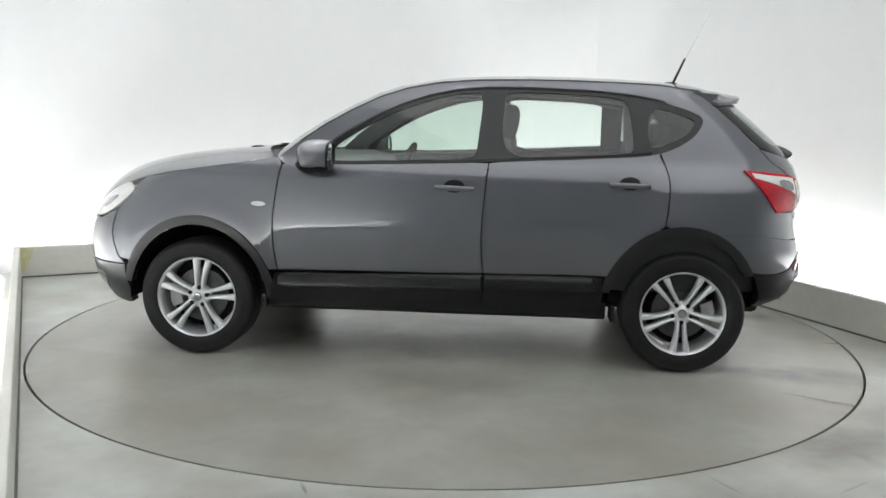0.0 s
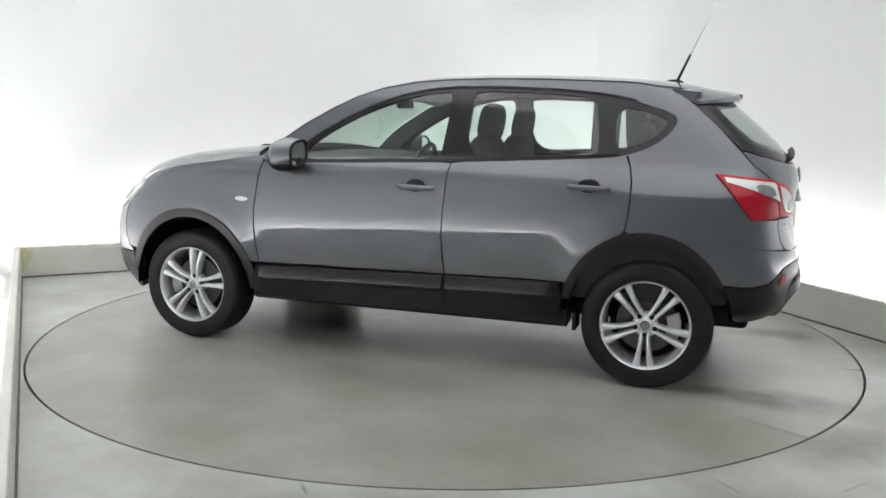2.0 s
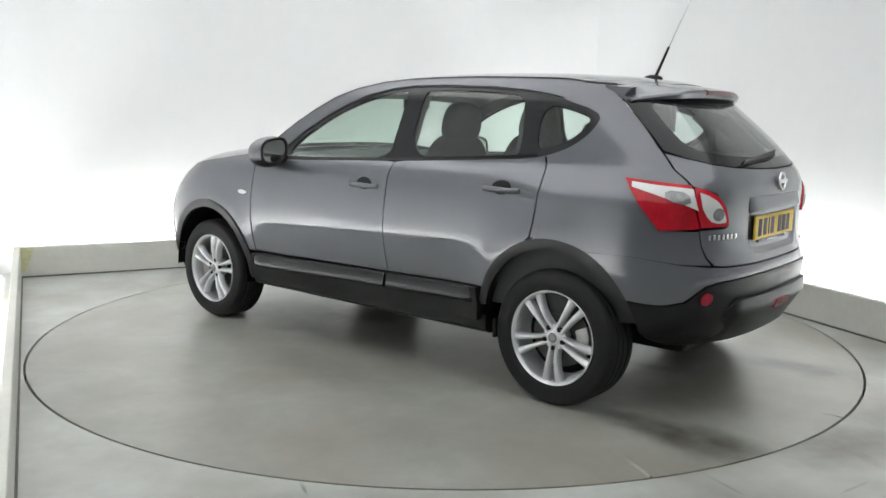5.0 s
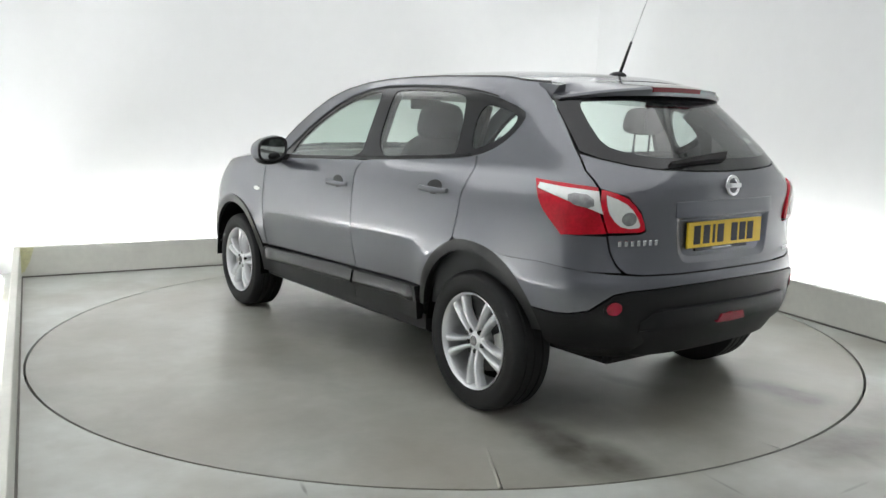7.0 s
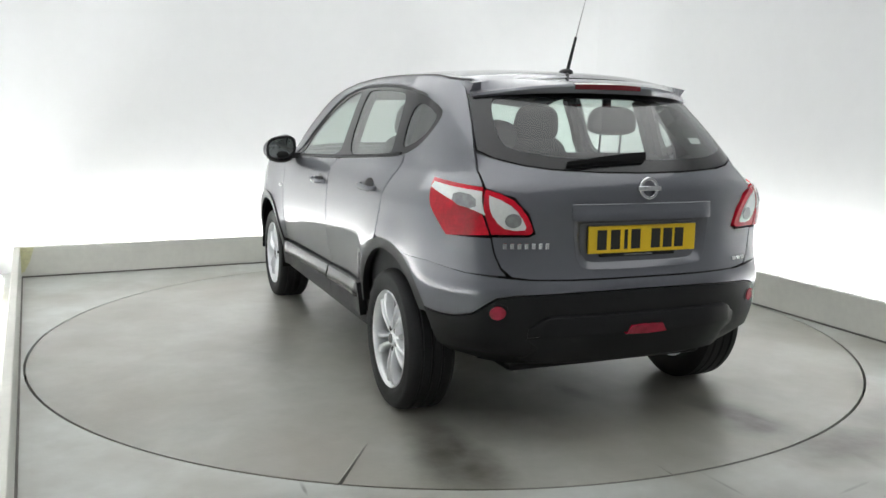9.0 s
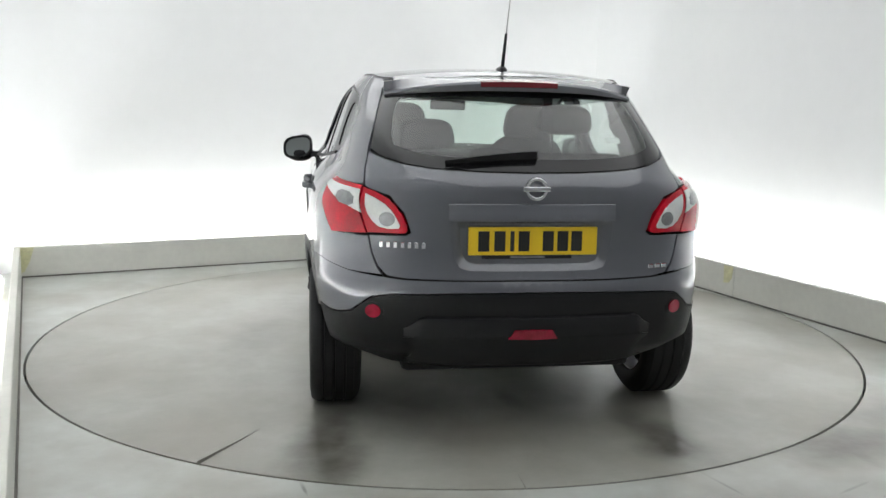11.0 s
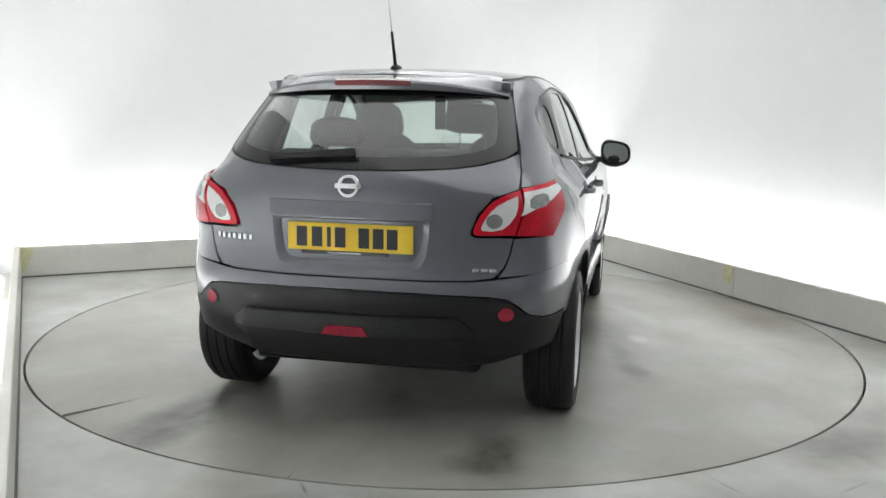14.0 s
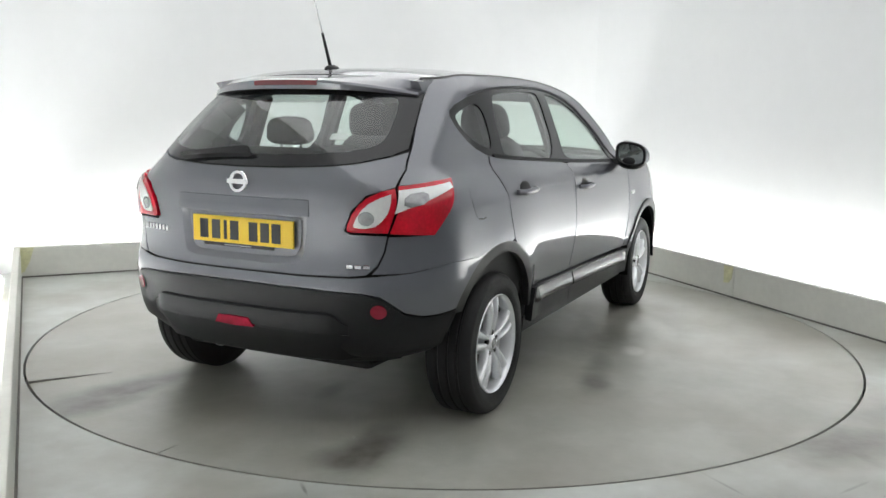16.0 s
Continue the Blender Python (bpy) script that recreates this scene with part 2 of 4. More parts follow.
def chaikin(pts, times=2, closed=True):
    for _ in range(times):
        out = []
        n = len(pts)
        for i in range(n if closed else n - 1):
            p, q = np.array(pts[i]), np.array(pts[(i + 1) % n])
            out += [tuple(p * 0.75 + q * 0.25), tuple(p * 0.25 + q * 0.75)]
        pts = out if closed else [pts[0], *out, pts[-1]]
    return pts


# ---- the room: a white box, turned 27 degrees to the camera ----
ROOM = pose(0, 0, 0, 0, 0, 27.1)
BACK, FRONT = 2.765, -7.2
TROUGH, HIGH, TABLE_R = 0.34, 3.3, 2.414


def west(y):
    """The line of the west upstand, which leans a little off square."""
    return -2.447 + 0.014 * y


def east(y):
    """The line of the east upstand, which splays out towards the back."""
    return 2.440 + 0.098 * y


def build_room():
    bm = bmesh.new()
    radii = [TABLE_R + 0.0125, 2.6, 3.0, 3.6, 4.6, 6.5, 9.5]
    seg = 192
    rings = [[bm.verts.new((r * math.cos(2 * math.pi * k / seg), r * math.sin(2 * math.pi * k / seg), 0)) for k in range(seg)] for r in radii]
    low = [bm.verts.new((v.co.x, v.co.y, -0.08)) for v in rings[0]]
    for a, b in zip([low] + rings, rings):
        for k in range(seg):
            bm.faces.new((a[k], b[k], b[(k + 1) % seg], a[(k + 1) % seg]))
    bmesh.ops.recalc_face_normals(bm, faces=bm.faces)
    floor = part("floor", bm, FLOORMAT)
    tagged(floor, "worn grey painted concrete floor with a round cut-out", "floor", kind="structure")
    bm = bmesh.new()
    bmesh.ops.create_circle(bm, cap_ends=True, segments=64, radius=2.6, matrix=Matrix.Translation((0, 0, -0.085)))
    tagged(part("pit_floor", bm, PIT), "dark pit floor under the turntable", "floor", kind="structure")

    # walls with rounded corners, each with thickness
    q0, q1 = FRONT, BACK + TROUGH
    r, t = 0.55, 0.12
    p0, p1 = west(q1 - r) - TROUGH, east(q1 - r) + TROUGH
    f0, f1 = west(q0) - TROUGH, east(q0) + TROUGH

    def wall(name, outline, material, label):
        bm = bmesh.new()
        prism(bm, outline, 2, 0.0, HIGH)
        w = part(name, bm, material, None, loc=ROOM, smooth=True)
        tagged(w, label, "wall", kind="structure")

    arc_l = [(p0 + r - r * math.sin(a), q1 - r + r * math.cos(a)) for a in np.linspace(math.pi / 2, 0, 13)]
    arc_r = [(p1 - r + r * math.sin(a), q1 - r + r * math.cos(a)) for a in np.linspace(0, math.pi / 2, 13)]
    h = -3.3
    h0, h1 = west(h) - TROUGH, east(h) + TROUGH
    wall("wall_west_1", [(h0, h), (p0, q1 - r), (p0 - t, q1 - r), (h0 - t, h)], WALLMAT, "plain white painted studio wall")
    # the _2 stretches are unseen, added in grey to darken the flanks' reflections
    wall("wall_unseen_west", [(f0, q0), (h0, h), (h0 - t, h), (f0 - t, q0)], REARMAT, "added grey wall out of view that tones down reflections in the car")
    wall("wall_east_1", [(h1, h), (p1, q1 - r), (p1 + t, q1 - r), (h1 + t, h)], WALLMAT, "plain white painted studio wall")
    wall("wall_unseen_east", [(f1, q0), (h1, h), (h1 + t, h), (f1 + t, q0)], REARMAT, "added grey wall out of view that tones down reflections in the car")
    wall("wall_north", arc_l + arc_r + [(p1 + t, q1 - r), (p1 + t, q1 + t), (p0 - t, q1 + t), (p0 - t, q1 - r)], WALLMAT,
         "plain white studio wall with rounded corners")
    # unseen wall, added to close the room and feed the tail's reflections
    wall("wall_unseen_south", [(f0 - t, q0), (f1 + t, q0), (f1 + t, q0 - t), (f0 - t, q0 - t)], REARMAT, "added grey wall behind the camera, out of view, closing the room")
    bm = bmesh.new()
    prism(bm, [(f0 - t, q0 - t), (f1 + t, q0 - t), (p1 + t, q1 + t), (p0 - t, q1 + t)], 2, HIGH, HIGH + 0.12)
    tagged(part("ceiling", bm, WALLMAT, loc=ROOM), "plain white ceiling", "ceiling", kind="structure")

    # low upstand boards in front of the walls, with lights hidden in the trough behind
    def kerb(name, outline):
        bm = bmesh.new()
        prism(bm, outline, 2, 0.003, 0.246)
        bmesh.ops.bevel(bm, geom=list(bm.edges), offset=0.006, segments=2, affect="EDGES", profile=0.5)
        tagged(part(name, bm, KERBMAT, loc=ROOM), "low white painted upstand board along the wall", "upstand", group="upstands along the walls", kind="structure")

    def along(line, y0, y1, near, far):
        return [(line(y0) + near, y0), (line(y1) + near, y1), (line(y1) + far, y1), (line(y0) + far, y0)]
    # added strips that draw the grimy dark contact line between upstand and floor
    def foot_line(name, outline):
        tagged(part(name, prism(bmesh.new(), outline, 2, 0.001, 0.011), FOOTLINE, loc=ROOM), "added dark strip drawing the grimy contact line at the upstand foot", "sealant", kind="structure")
    foot_line("trim_line_west", along(west, -3.2, BACK - 0.012, 0.0005, 0.010))
    foot_line("trim_line_east", along(east, -3.2, BACK - 0.012, -0.011, -0.0005))
    foot_line("trim_line_north", [(west(BACK), BACK - 0.011), (east(BACK), BACK - 0.011), (east(BACK), BACK - 0.0005), (west(BACK), BACK - 0.0005)])
    kerb("trim_west", along(west, -3.2, BACK, -0.045, 0.0))
    kerb("trim_east_1", along(east, -3.2, -0.064, 0.0, 0.045))
    kerb("trim_east_2", along(east, -0.060, BACK, 0.0, 0.045))
    kerb("trim_north", [(west(BACK) - 0.045, BACK), (east(BACK) + 0.045, BACK), (east(BACK) + 0.045, BACK + 0.045), (west(BACK) - 0.045, BACK + 0.045)])

    def strip(base, tube_line):
        e = part("light_strip", prism(bmesh.new(), base, 2, 0.0, 0.06), KERBMAT, loc=ROOM)
        tagged(e, "hidden floor light strip behind the upstand", "light", group="light strips behind the upstands")
        part("tube", prism(bmesh.new(), tube_line, 2, 0.061, 0.075), GLOWTUBE, e, "glowing white tube")
    strip(along(west, -3.1, BACK - 0.3, -0.202, -0.118), along(west, -3.088, BACK - 0.312, -0.190, -0.130))
    strip(along(east, -3.0, BACK - 0.3, 0.12, 0.20), along(east, -2.988, BACK - 0.312, 0.132, 0.188))
    x0, x1, y0, y1 = west(BACK) + 0.2, east(BACK) - 0.2, BACK + 0.12, BACK + 0.20
    strip([(x0, y0), (x1, y0), (x1, y1), (x0, y1)], [(x0 + 0.012, y0 + 0.012), (x1 - 0.012, y0 + 0.012), (x1 - 0.012, y1 - 0.012), (x0 + 0.012, y1 - 0.012)])

    # unseen glowing ceiling panel, added to brighten the floor and the car's tail
    cx, cy, sx, sy = -0.05, -1.9, 4.2, 9.2
    bm = box(bmesh.new(), cx - sx / 2, cx + sx / 2, cy - sy / 2, cy + sy / 2, HIGH - 0.05, HIGH - 0.002, 0.006)
    e = part("fill_panel", bm, KERBMAT, loc=ROOM)
    tagged(e, "added glowing ceiling panel, out of view, that fills the room with light", "ceiling light")
    bm = box(bmesh.new(), cx - sx / 2 + 0.03, cx + sx / 2 - 0.03, cy - sy / 2 + 0.03, cy + sy / 2 - 0.03, HIGH - 0.056, HIGH - 0.051)
    part("fill_face", bm, GLOWFILL, e, "glowing face of the added panel")

    # torn tape at the corner of the boards
    bm = bmesh.new()
    c = west(BACK)
    prism(bm, [(c + 0.001, 0.040), (c + 0.022, 0.048), (c + 0.052, 0.100), (c + 0.072, 0.150), (c + 0.100, 0.243), (c + 0.001, 0.243)], 1, BACK - 0.004, BACK - 0.001)
    prism(bm, [(BACK - 0.004, 0.03), (BACK - 0.004, 0.243), (BACK - 0.085, 0.243), (BACK - 0.060, 0.11), (BACK - 0.030, 0.04)], 0, c + 0.001, c + 0.004)
    tagged(part("tape", bm, TAPE, loc=ROOM), "faded yellow tape on the corner of the upstand", "tape")
    bm = prism(bmesh.new(), [(0.045, 0.10), (0.05, 0.238), (-0.05, 0.238), (-0.042, 0.15), (-0.01, 0.11)], 0, east(0) - 0.008, east(0) - 0.004)
    for v in bm.verts:
        v.co.x += east(v.co.y) - east(0) + 0.003
    tagged(part("tape", bm, TAPE, loc=ROOM), "faded yellow tape over the joint of the upstand", "tape")


build_room()


def build_turntable():
    base = new("turntable")
    tagged(base, "grey painted round turntable plate with damp marks and shade coloured in under the car", "turntable", kind="structure")
    seg = 240
    slits = [(radians(148.8), 0.0050, 2.02), (radians(178.6), 0.0025, 2.30)]
    cuts = [(a - h / TABLE_R, a + h / TABLE_R, r) for a, h, r in slits]
    ang = sorted({2 * math.pi * k / seg for k in range(seg)} | {v for a, b, r in cuts for v in (a, b)})
    radii = [0.5, 1.0, 1.5, 2.02, 2.15, 2.23, 2.30, 2.36, TABLE_R]
    bm = bmesh.new()

    def edge_angle(a, r):
        for c, h, r0 in slits:
            if abs(abs(a - c) - h / TABLE_R) < 1e-9:
                return c + (a - c) * (0.12 + 0.88 * min(1, max(0, (r - r0) / (TABLE_R - r0))) ** 1.5)
        return a

    def lip_height(a, r):
        for c, h, r0 in slits:
            if abs(a - c + h / TABLE_R) < 1e-9:
                return 0.009 * min(1, max(0, (r - r0) / (TABLE_R - r0))) * h / 0.005
        return 0.0
    grid = [[bm.verts.new((r * math.cos(edge_angle(a, r)), r * math.sin(edge_angle(a, r)), lip_height(a, r))) for a in ang] for r in radii]
    bm.faces.new(grid[0])
    n = len(ang)
    for i in range(len(radii) - 1):
        for k in range(n):
            if any(abs(ang[k] - a) < 1e-9 and radii[i] >= r - 1e-6 for a, b, r in cuts):
                continue
            bm.faces.new((grid[i][k], grid[i + 1][k], grid[i + 1][(k + 1) % n], grid[i][(k + 1) % n]))
    edge = [e for e in bm.edges if e.is_boundary]
    made = bmesh.ops.extrude_edge_only(bm, edges=edge)["geom"]
    bmesh.ops.translate(bm, verts=[g for g in made if isinstance(g, bmesh.types.BMVert)], vec=(0, 0, -0.05))
    bmesh.ops.recalc_face_normals(bm, faces=bm.faces)
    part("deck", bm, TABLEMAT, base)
    return base


turntable = build_turntable()


# ---- the car: x forward, y to its left, origin on the ground midway between the axles ----
def catmull(pts, n=14):
    p = [np.array(q, float) for q in pts]
    p = [2 * p[0] - p[1]] + p + [2 * p[-1] - p[-2]]
    out = []
    for i in range(1, len(p) - 2):
        for k in range(n):
            t = k / n
            out.append(0.5 * (2 * p[i] + (p[i + 1] - p[i - 1]) * t + (2 * p[i - 1] - 5 * p[i] + 4 * p[i + 1] - p[i + 2]) * t * t
                              + (3 * p[i] - p[i - 1] - 3 * p[i + 1] + p[i + 2]) * t ** 3))
    return np.array(out + [p[-2]])


# plan of the left half at hip height, from the middle of the tail to the middle of the nose
PLAN = catmull([(-2.005, 0.0), (-2.0, 0.20), (-1.985, 0.36), (-1.955, 0.50), (-1.91, 0.62), (-1.845, 0.72), (-1.735, 0.80), (-1.58, 0.852),
                (-1.30, 0.878), (-0.90, 0.884), (-0.30, 0.886), (0.30, 0.890), (0.90, 0.897), (1.25, 0.904), (1.55, 0.903), (1.76, 0.868),
                (1.92, 0.775), (2.06, 0.59), (2.15, 0.30), (2.17, 0.0)])
ARC = np.concatenate([[0], np.cumsum(np.linalg.norm(np.diff(PLAN, axis=0), axis=1))])
TOTAL = ARC[-1]


def smooth_knots(knots):
    c = catmull(knots, 10)
    return c[:, 0], c[:, 1]


WIDE = smooth_knots([(0.15, 0.93), (0.28, 0.955), (0.45, 0.978), (0.60, 0.994), (0.73, 1.0), (0.86, 0.998), (1.0, 0.986), (1.05, 0.966), (1.085, 0.930),
                     (1.12, 0.896), (1.25, 0.845), (1.40, 0.785), (1.47, 0.742), (1.51, 0.70), (1.56, 0.64)])
TAIL = smooth_knots([(0.15, 0.30), (0.28, 0.12), (0.36, 0.03), (0.45, -0.015), (0.55, -0.03), (0.64, -0.035), (0.70, -0.015), (0.80, 0.0), (0.95, -0.005), (1.04, -0.006),
                     (1.09, 0.01), (1.14, 0.045), (1.20, 0.095), (1.30, 0.20), (1.40, 0.315), (1.50, 0.43), (1.56, 0.50)])
NOSE = smooth_knots([(0.15, -0.20), (0.28, -0.10), (0.40, -0.02), (0.55, 0.0), (0.65, -0.01), (0.75, -0.05), (0.85, -0.12), (0.95, -0.24), (1.05, -0.42), (1.2, -0.6), (1.56, -0.7)])


ARCH_F, ARCH_R = (1.303, 0.31, 0.428, 0.470), (-1.298, 0.31, 0.425, 0.475)


def ease(t):
    t = np.clip(t, 0, 1)
    return t * t * (3 - 2 * t)


def shell(u, z):
    """The car's skin: u metres round the plan from the middle of the tail (left positive), z up."""
    u, z = np.asarray(u, float), np.asarray(z, float)
    a = np.abs(u)
    xr, yr = np.interp(a, ARC, PLAN[:, 0]), np.interp(a, ARC, PLAN[:, 1])
    back, nose = ease((-1.05 - xr) / 0.80), ease((xr - 1.15) / 0.85)
    x = xr + back * np.interp(z, *TAIL) + nose * np.interp(z, *NOSE)
    tuck = 1 - 0.20 * ease((-1.45 - xr) / 0.30) * ease((0.405 - z) / 0.10)
    slim = 1 - 0.058 * ease((-0.90 - xr) / 0.45) * ease((z - 0.95) / 0.13)
    low = np.minimum(0.020, 0.085 * 0.010 * np.log1p(np.exp(np.minimum((0.722 - z) / 0.010, 60))))
    yr = yr - low * ease((0.99 - np.abs(xr)) / 0.14)
    flare = 0
    for cx, cz, rx, rz in (ARCH_F, ARCH_R):
        far = np.sqrt(((xr - cx) / rx) ** 2 + ((z - cz) / rz) ** 2)
        flare = flare + 0.016 * np.exp(-((far - 1.0) / 0.22) ** 2)
    yr = yr + flare * ease((a - 0.9) / 0.3) * (1 - 0.9 * ease((-1.30 - xr) / 0.22))
    y = yr * tuck * slim * np.interp(z, *WIDE) * np.sign(u + 1e-12)
    return np.stack([x, y, z], -1)


def shell_normal(u, z):
    e = 0.012
    a = shell(np.asarray(u) + e, z) - shell(np.asarray(u) - e, z)
    b = shell(u, np.asarray(z) + e) - shell(u, np.asarray(z) - e)
    n = np.cross(b, a)
    return n / np.maximum(np.linalg.norm(n, axis=-1, keepdims=True), 1e-9)


def u_of(kind, v, z):
    """Where on the skin's way round the left half x (or, at the tail, y) takes the value v."""
    lo, hi = (0.0, TOTAL) if kind == "x" else (0.0, 1.0)
    k = 0 if kind == "x" else 1
    for _ in range(40):
        mid = (lo + hi) / 2
        if shell(mid, z)[k] < v:
            lo = mid
        else:
            hi = mid
    return (lo + hi) / 2


def wrap(pts):
    """Outline points (x, z), or ('y', y, z) at the tail, to (u, z)."""
    out = []
    for p in pts:
        if len(p) == 3:
            u = u_of("y", abs(p[1]), p[2])
            out.append((u if p[1] >= 0 else -u, p[2]))
        else:
            out.append((u_of("x", p[0], p[1]), p[1]))
    return out


def dense(pts, step):
    out = []
    n = len(pts)
    for i in range(n):
        p, q = np.array(pts[i]), np.array(pts[(i + 1) % n])
        k = max(1, int(math.ceil(np.linalg.norm(q - p) / step)))
        out += [tuple(p + (q - p) * j / k) for j in range(k)]
    return out


def inside(pt, poly):
    x, y = pt
    c = False
    n = len(poly)
    j = n - 1
    for i in range(n):
        if (poly[i][1] > y) != (poly[j][1] > y) and x < (poly[j][0] - poly[i][0]) * (y - poly[i][1]) / (poly[j][1] - poly[i][1]) + poly[i][0]:
            c = not c
        j = i
    return c


from mathutils.geometry import delaunay_2d_cdt


def panel_mesh(name, outer, holes=(), off=0.0, depth=0.018, step=0.045, bulge=0.0):
    """A sheet that follows the skin inside an outline in (u, z), with its edges folded in by depth."""
    loops = [dense(outer, step)] + [dense(h, step) for h in holes]
    verts, edges = [], []
    for lp in loops:
        s = len(verts)
        verts += lp
        edges += [(s + i, s + (i + 1) % len(lp)) for i in range(len(lp))]
    us, zs = [v[0] for v in loops[0]], [v[1] for v in loops[0]]
    for iu in range(int(min(us) / step), int(max(us) / step) + 1):
        for iz in range(int(min(zs) / step), int(max(zs) / step) + 1):
            p = (iu * step + (iz % 2) * step / 2, iz * step)
            if inside(p, loops[0]) and not any(inside(p, h) for h in loops[1:]):
                if min((p[0] - v[0]) ** 2 + (p[1] - v[1]) ** 2 for v in verts[:sum(map(len, loops))]) > (step * 0.4) ** 2:
                    verts.append(p)
    res = delaunay_2d_cdt([Vector(v) for v in verts], edges, [], 0, 1e-5)
    pts = np.array([(v.x, v.y) for v in res[0]])
    faces = []
    for f in res[2]:
        c = pts[list(f)].mean(0)
        if inside(c, loops[0]) and not any(inside(c, h) for h in loops[1:]):
            faces.append(tuple(f))
    base, nor = shell(pts[:, 0], pts[:, 1]), shell_normal(pts[:, 0], pts[:, 1])
    co = base + nor * off
    if bulge:
        dist = np.array([min(math.dist(p, q) for q in loops[0]) for p in pts])
        co = co + nor * (bulge * ease(dist / 0.03))[:, None]
    count, owner = {}, {}
    for f in faces:
        for a, b in zip(f, f[1:] + f[:1]):
            key = (min(a, b), max(a, b))
            count[key] = count.get(key, 0) + 1
            owner[key] = co[list(f)].mean(0)
    tris, loopn = [], []
    for f in faces:
        a, b, c = (co[i] for i in f[:3])
        if np.dot(np.cross(b - a, c - a), nor[f[0]]) < 0:
            f = f[::-1]
        tris.append(f)
        loopn += [nor[i] for i in f]
    allv = [tuple(p) for p in co]
    if depth:
        for (a, b), k in count.items():
            if k == 1:
                s = len(allv)
                mid = (co[a] + co[b]) / 2 - owner[(a, b)]
                n = np.cross(co[b] - co[a], -nor[a] * depth)
                if np.dot(n, mid) * depth < 0:
                    a, b, n = b, a, -n
                ia, ib = co[a] - nor[a] * depth, co[b] - nor[b] * depth
                allv += [tuple(co[a]), tuple(co[b]), tuple(ib), tuple(ia)]
                tris.append((s, s + 1, s + 2, s + 3))
                n = n / max(np.linalg.norm(n), 1e-9)
                loopn += [n] * 4
    me = bpy.data.meshes.new(name)
    me.from_pydata(allv, [], tris)
    me.polygons.foreach_set("use_smooth", [True] * len(me.polygons))
    me.normals_split_custom_set([tuple(n) for n in loopn])
    return me


def flip_mesh(me):
    """The mirror image of a sheet, for the car's right side."""
    co = np.empty(len(me.vertices) * 3)
    me.vertices.foreach_get("co", co)
    co = co.reshape(-1, 3) * (1, -1, 1)
    faces, loopn = [], []
    normals = [tuple(c.vector) for c in me.corner_normals]
    for p in me.polygons:
        li = list(p.loop_indices)[::-1]
        faces.append([me.loops[i].vertex_index for i in li])
        loopn += [(normals[i][0], -normals[i][1], normals[i][2]) for i in li]
    out = bpy.data.meshes.new(me.name)
    out.from_pydata([tuple(c) for c in co], [], faces)
    out.polygons.foreach_set("use_smooth", [True] * len(out.polygons))
    out.normals_split_custom_set(loopn)
    return out


def link(name, me, material, parent, label=""):
    me.materials.append(material)
    ob = new(name, me)
    ob.parent = parent
    if label:
        ob["label"] = label
    return ob


def skin(name, pts, material, parent, side=1, label="", holes=(), soft=0, **kw):
    outer = wrap(pts)
    if soft:
        outer = chaikin(outer, soft)
    me = panel_mesh(name, outer, [chaikin(wrap(h), 2) for h in holes], **kw)
    if side < 0:
        me = flip_mesh(me)
    return link(name, me, material, parent, label)


def skin_u(name, outer, material, parent, label="", **kw):
    return link(name, panel_mesh(name, outer, **kw), material, parent, label)


def both(pts):
    """A left half outline from the middle of the tail round to the middle again, made whole."""
    w = wrap(pts)
    return w + [(-u, z) for u, z in w[::-1] if u > 0.001]


HUB_Z, TYRE_R = 0.320, 0.322
AX_F, AX_R = 1.315, -1.315
INNER = 0.895


def arch(c, a0, a1, k=1.0, n=16):
    return [(c[0] + c[2] * k * math.cos(radians(a)), c[1] + c[3] * k * math.sin(radians(a))) for a in np.linspace(a0, a1, n)]


def arch_at(c, z, side, k=1.0):
    s = (z - c[1]) / (c[3] * k)
    return math.degrees(math.asin(s)) if side > 0 else 180 - math.degrees(math.asin(s))


FENDER_TOP = [(1.98, 0.80), (1.86, 0.88), (1.74, 0.935), (1.6, 0.975), (1.4, 1.015), (1.2, 1.045), (1.0, 1.075), (0.88, 1.095)]
DOOR_FRONT = [(0.83, 1.06), (0.855, 0.93), (0.874, 0.80), (0.878, 0.70), (0.872, 0.60), (0.858, 0.49)]
SPLIT = [(-0.277, 1.085), (-0.268, 1.0), (-0.256, 0.86), (-0.246, 0.70), (-0.252, 0.58), (-0.260, 0.50)]
RDOOR_REAR = [(-1.172, 1.150), (-1.198, 1.09), (-1.214, 1.02), (-1.214, 0.93), (-1.206, 0.84), (-1.196, 0.785)]
BELT = [(0.72, 1.058), (0.55, 1.064), (0.2, 1.074), (-0.21, 1.088), (-0.33, 1.093), (-0.7, 1.112), (-1.04, 1.132), (-1.13, 1.142)]
QUARTER_LOW = [(-1.20, 1.158), (-1.265, 1.184), (-1.325, 1.220), (-1.370, 1.262), (-1.396, 1.302), (-1.402, 1.326)]
DLO_TOP = [(-1.388, 1.350), (-1.335, 1.376), (-1.2, 1.415), (-1.0, 1.452), (-0.8, 1.470), (-0.5, 1.482), (-0.256, 1.482), (-0.1, 1.468), (0.05, 1.438), (0.2, 1.388), (0.35, 1.318),
           (0.5, 1.235), (0.63, 1.145), (0.72, 1.072)]
ROOF_LINE = [(0.86, 1.095), (0.75, 1.185), (0.62, 1.275), (0.48, 1.355), (0.33, 1.428), (0.18, 1.478), (0.0, 1.512), (-0.2, 1.527), (-0.45, 1.532), (-0.7, 1.530),
             (-1.0, 1.520), (-1.25, 1.503), (-1.40, 1.488)]
LAMP_OUT_TOP, LAMP_OUT_LOW = (-1.600, 1.068), (-1.775, 0.858)


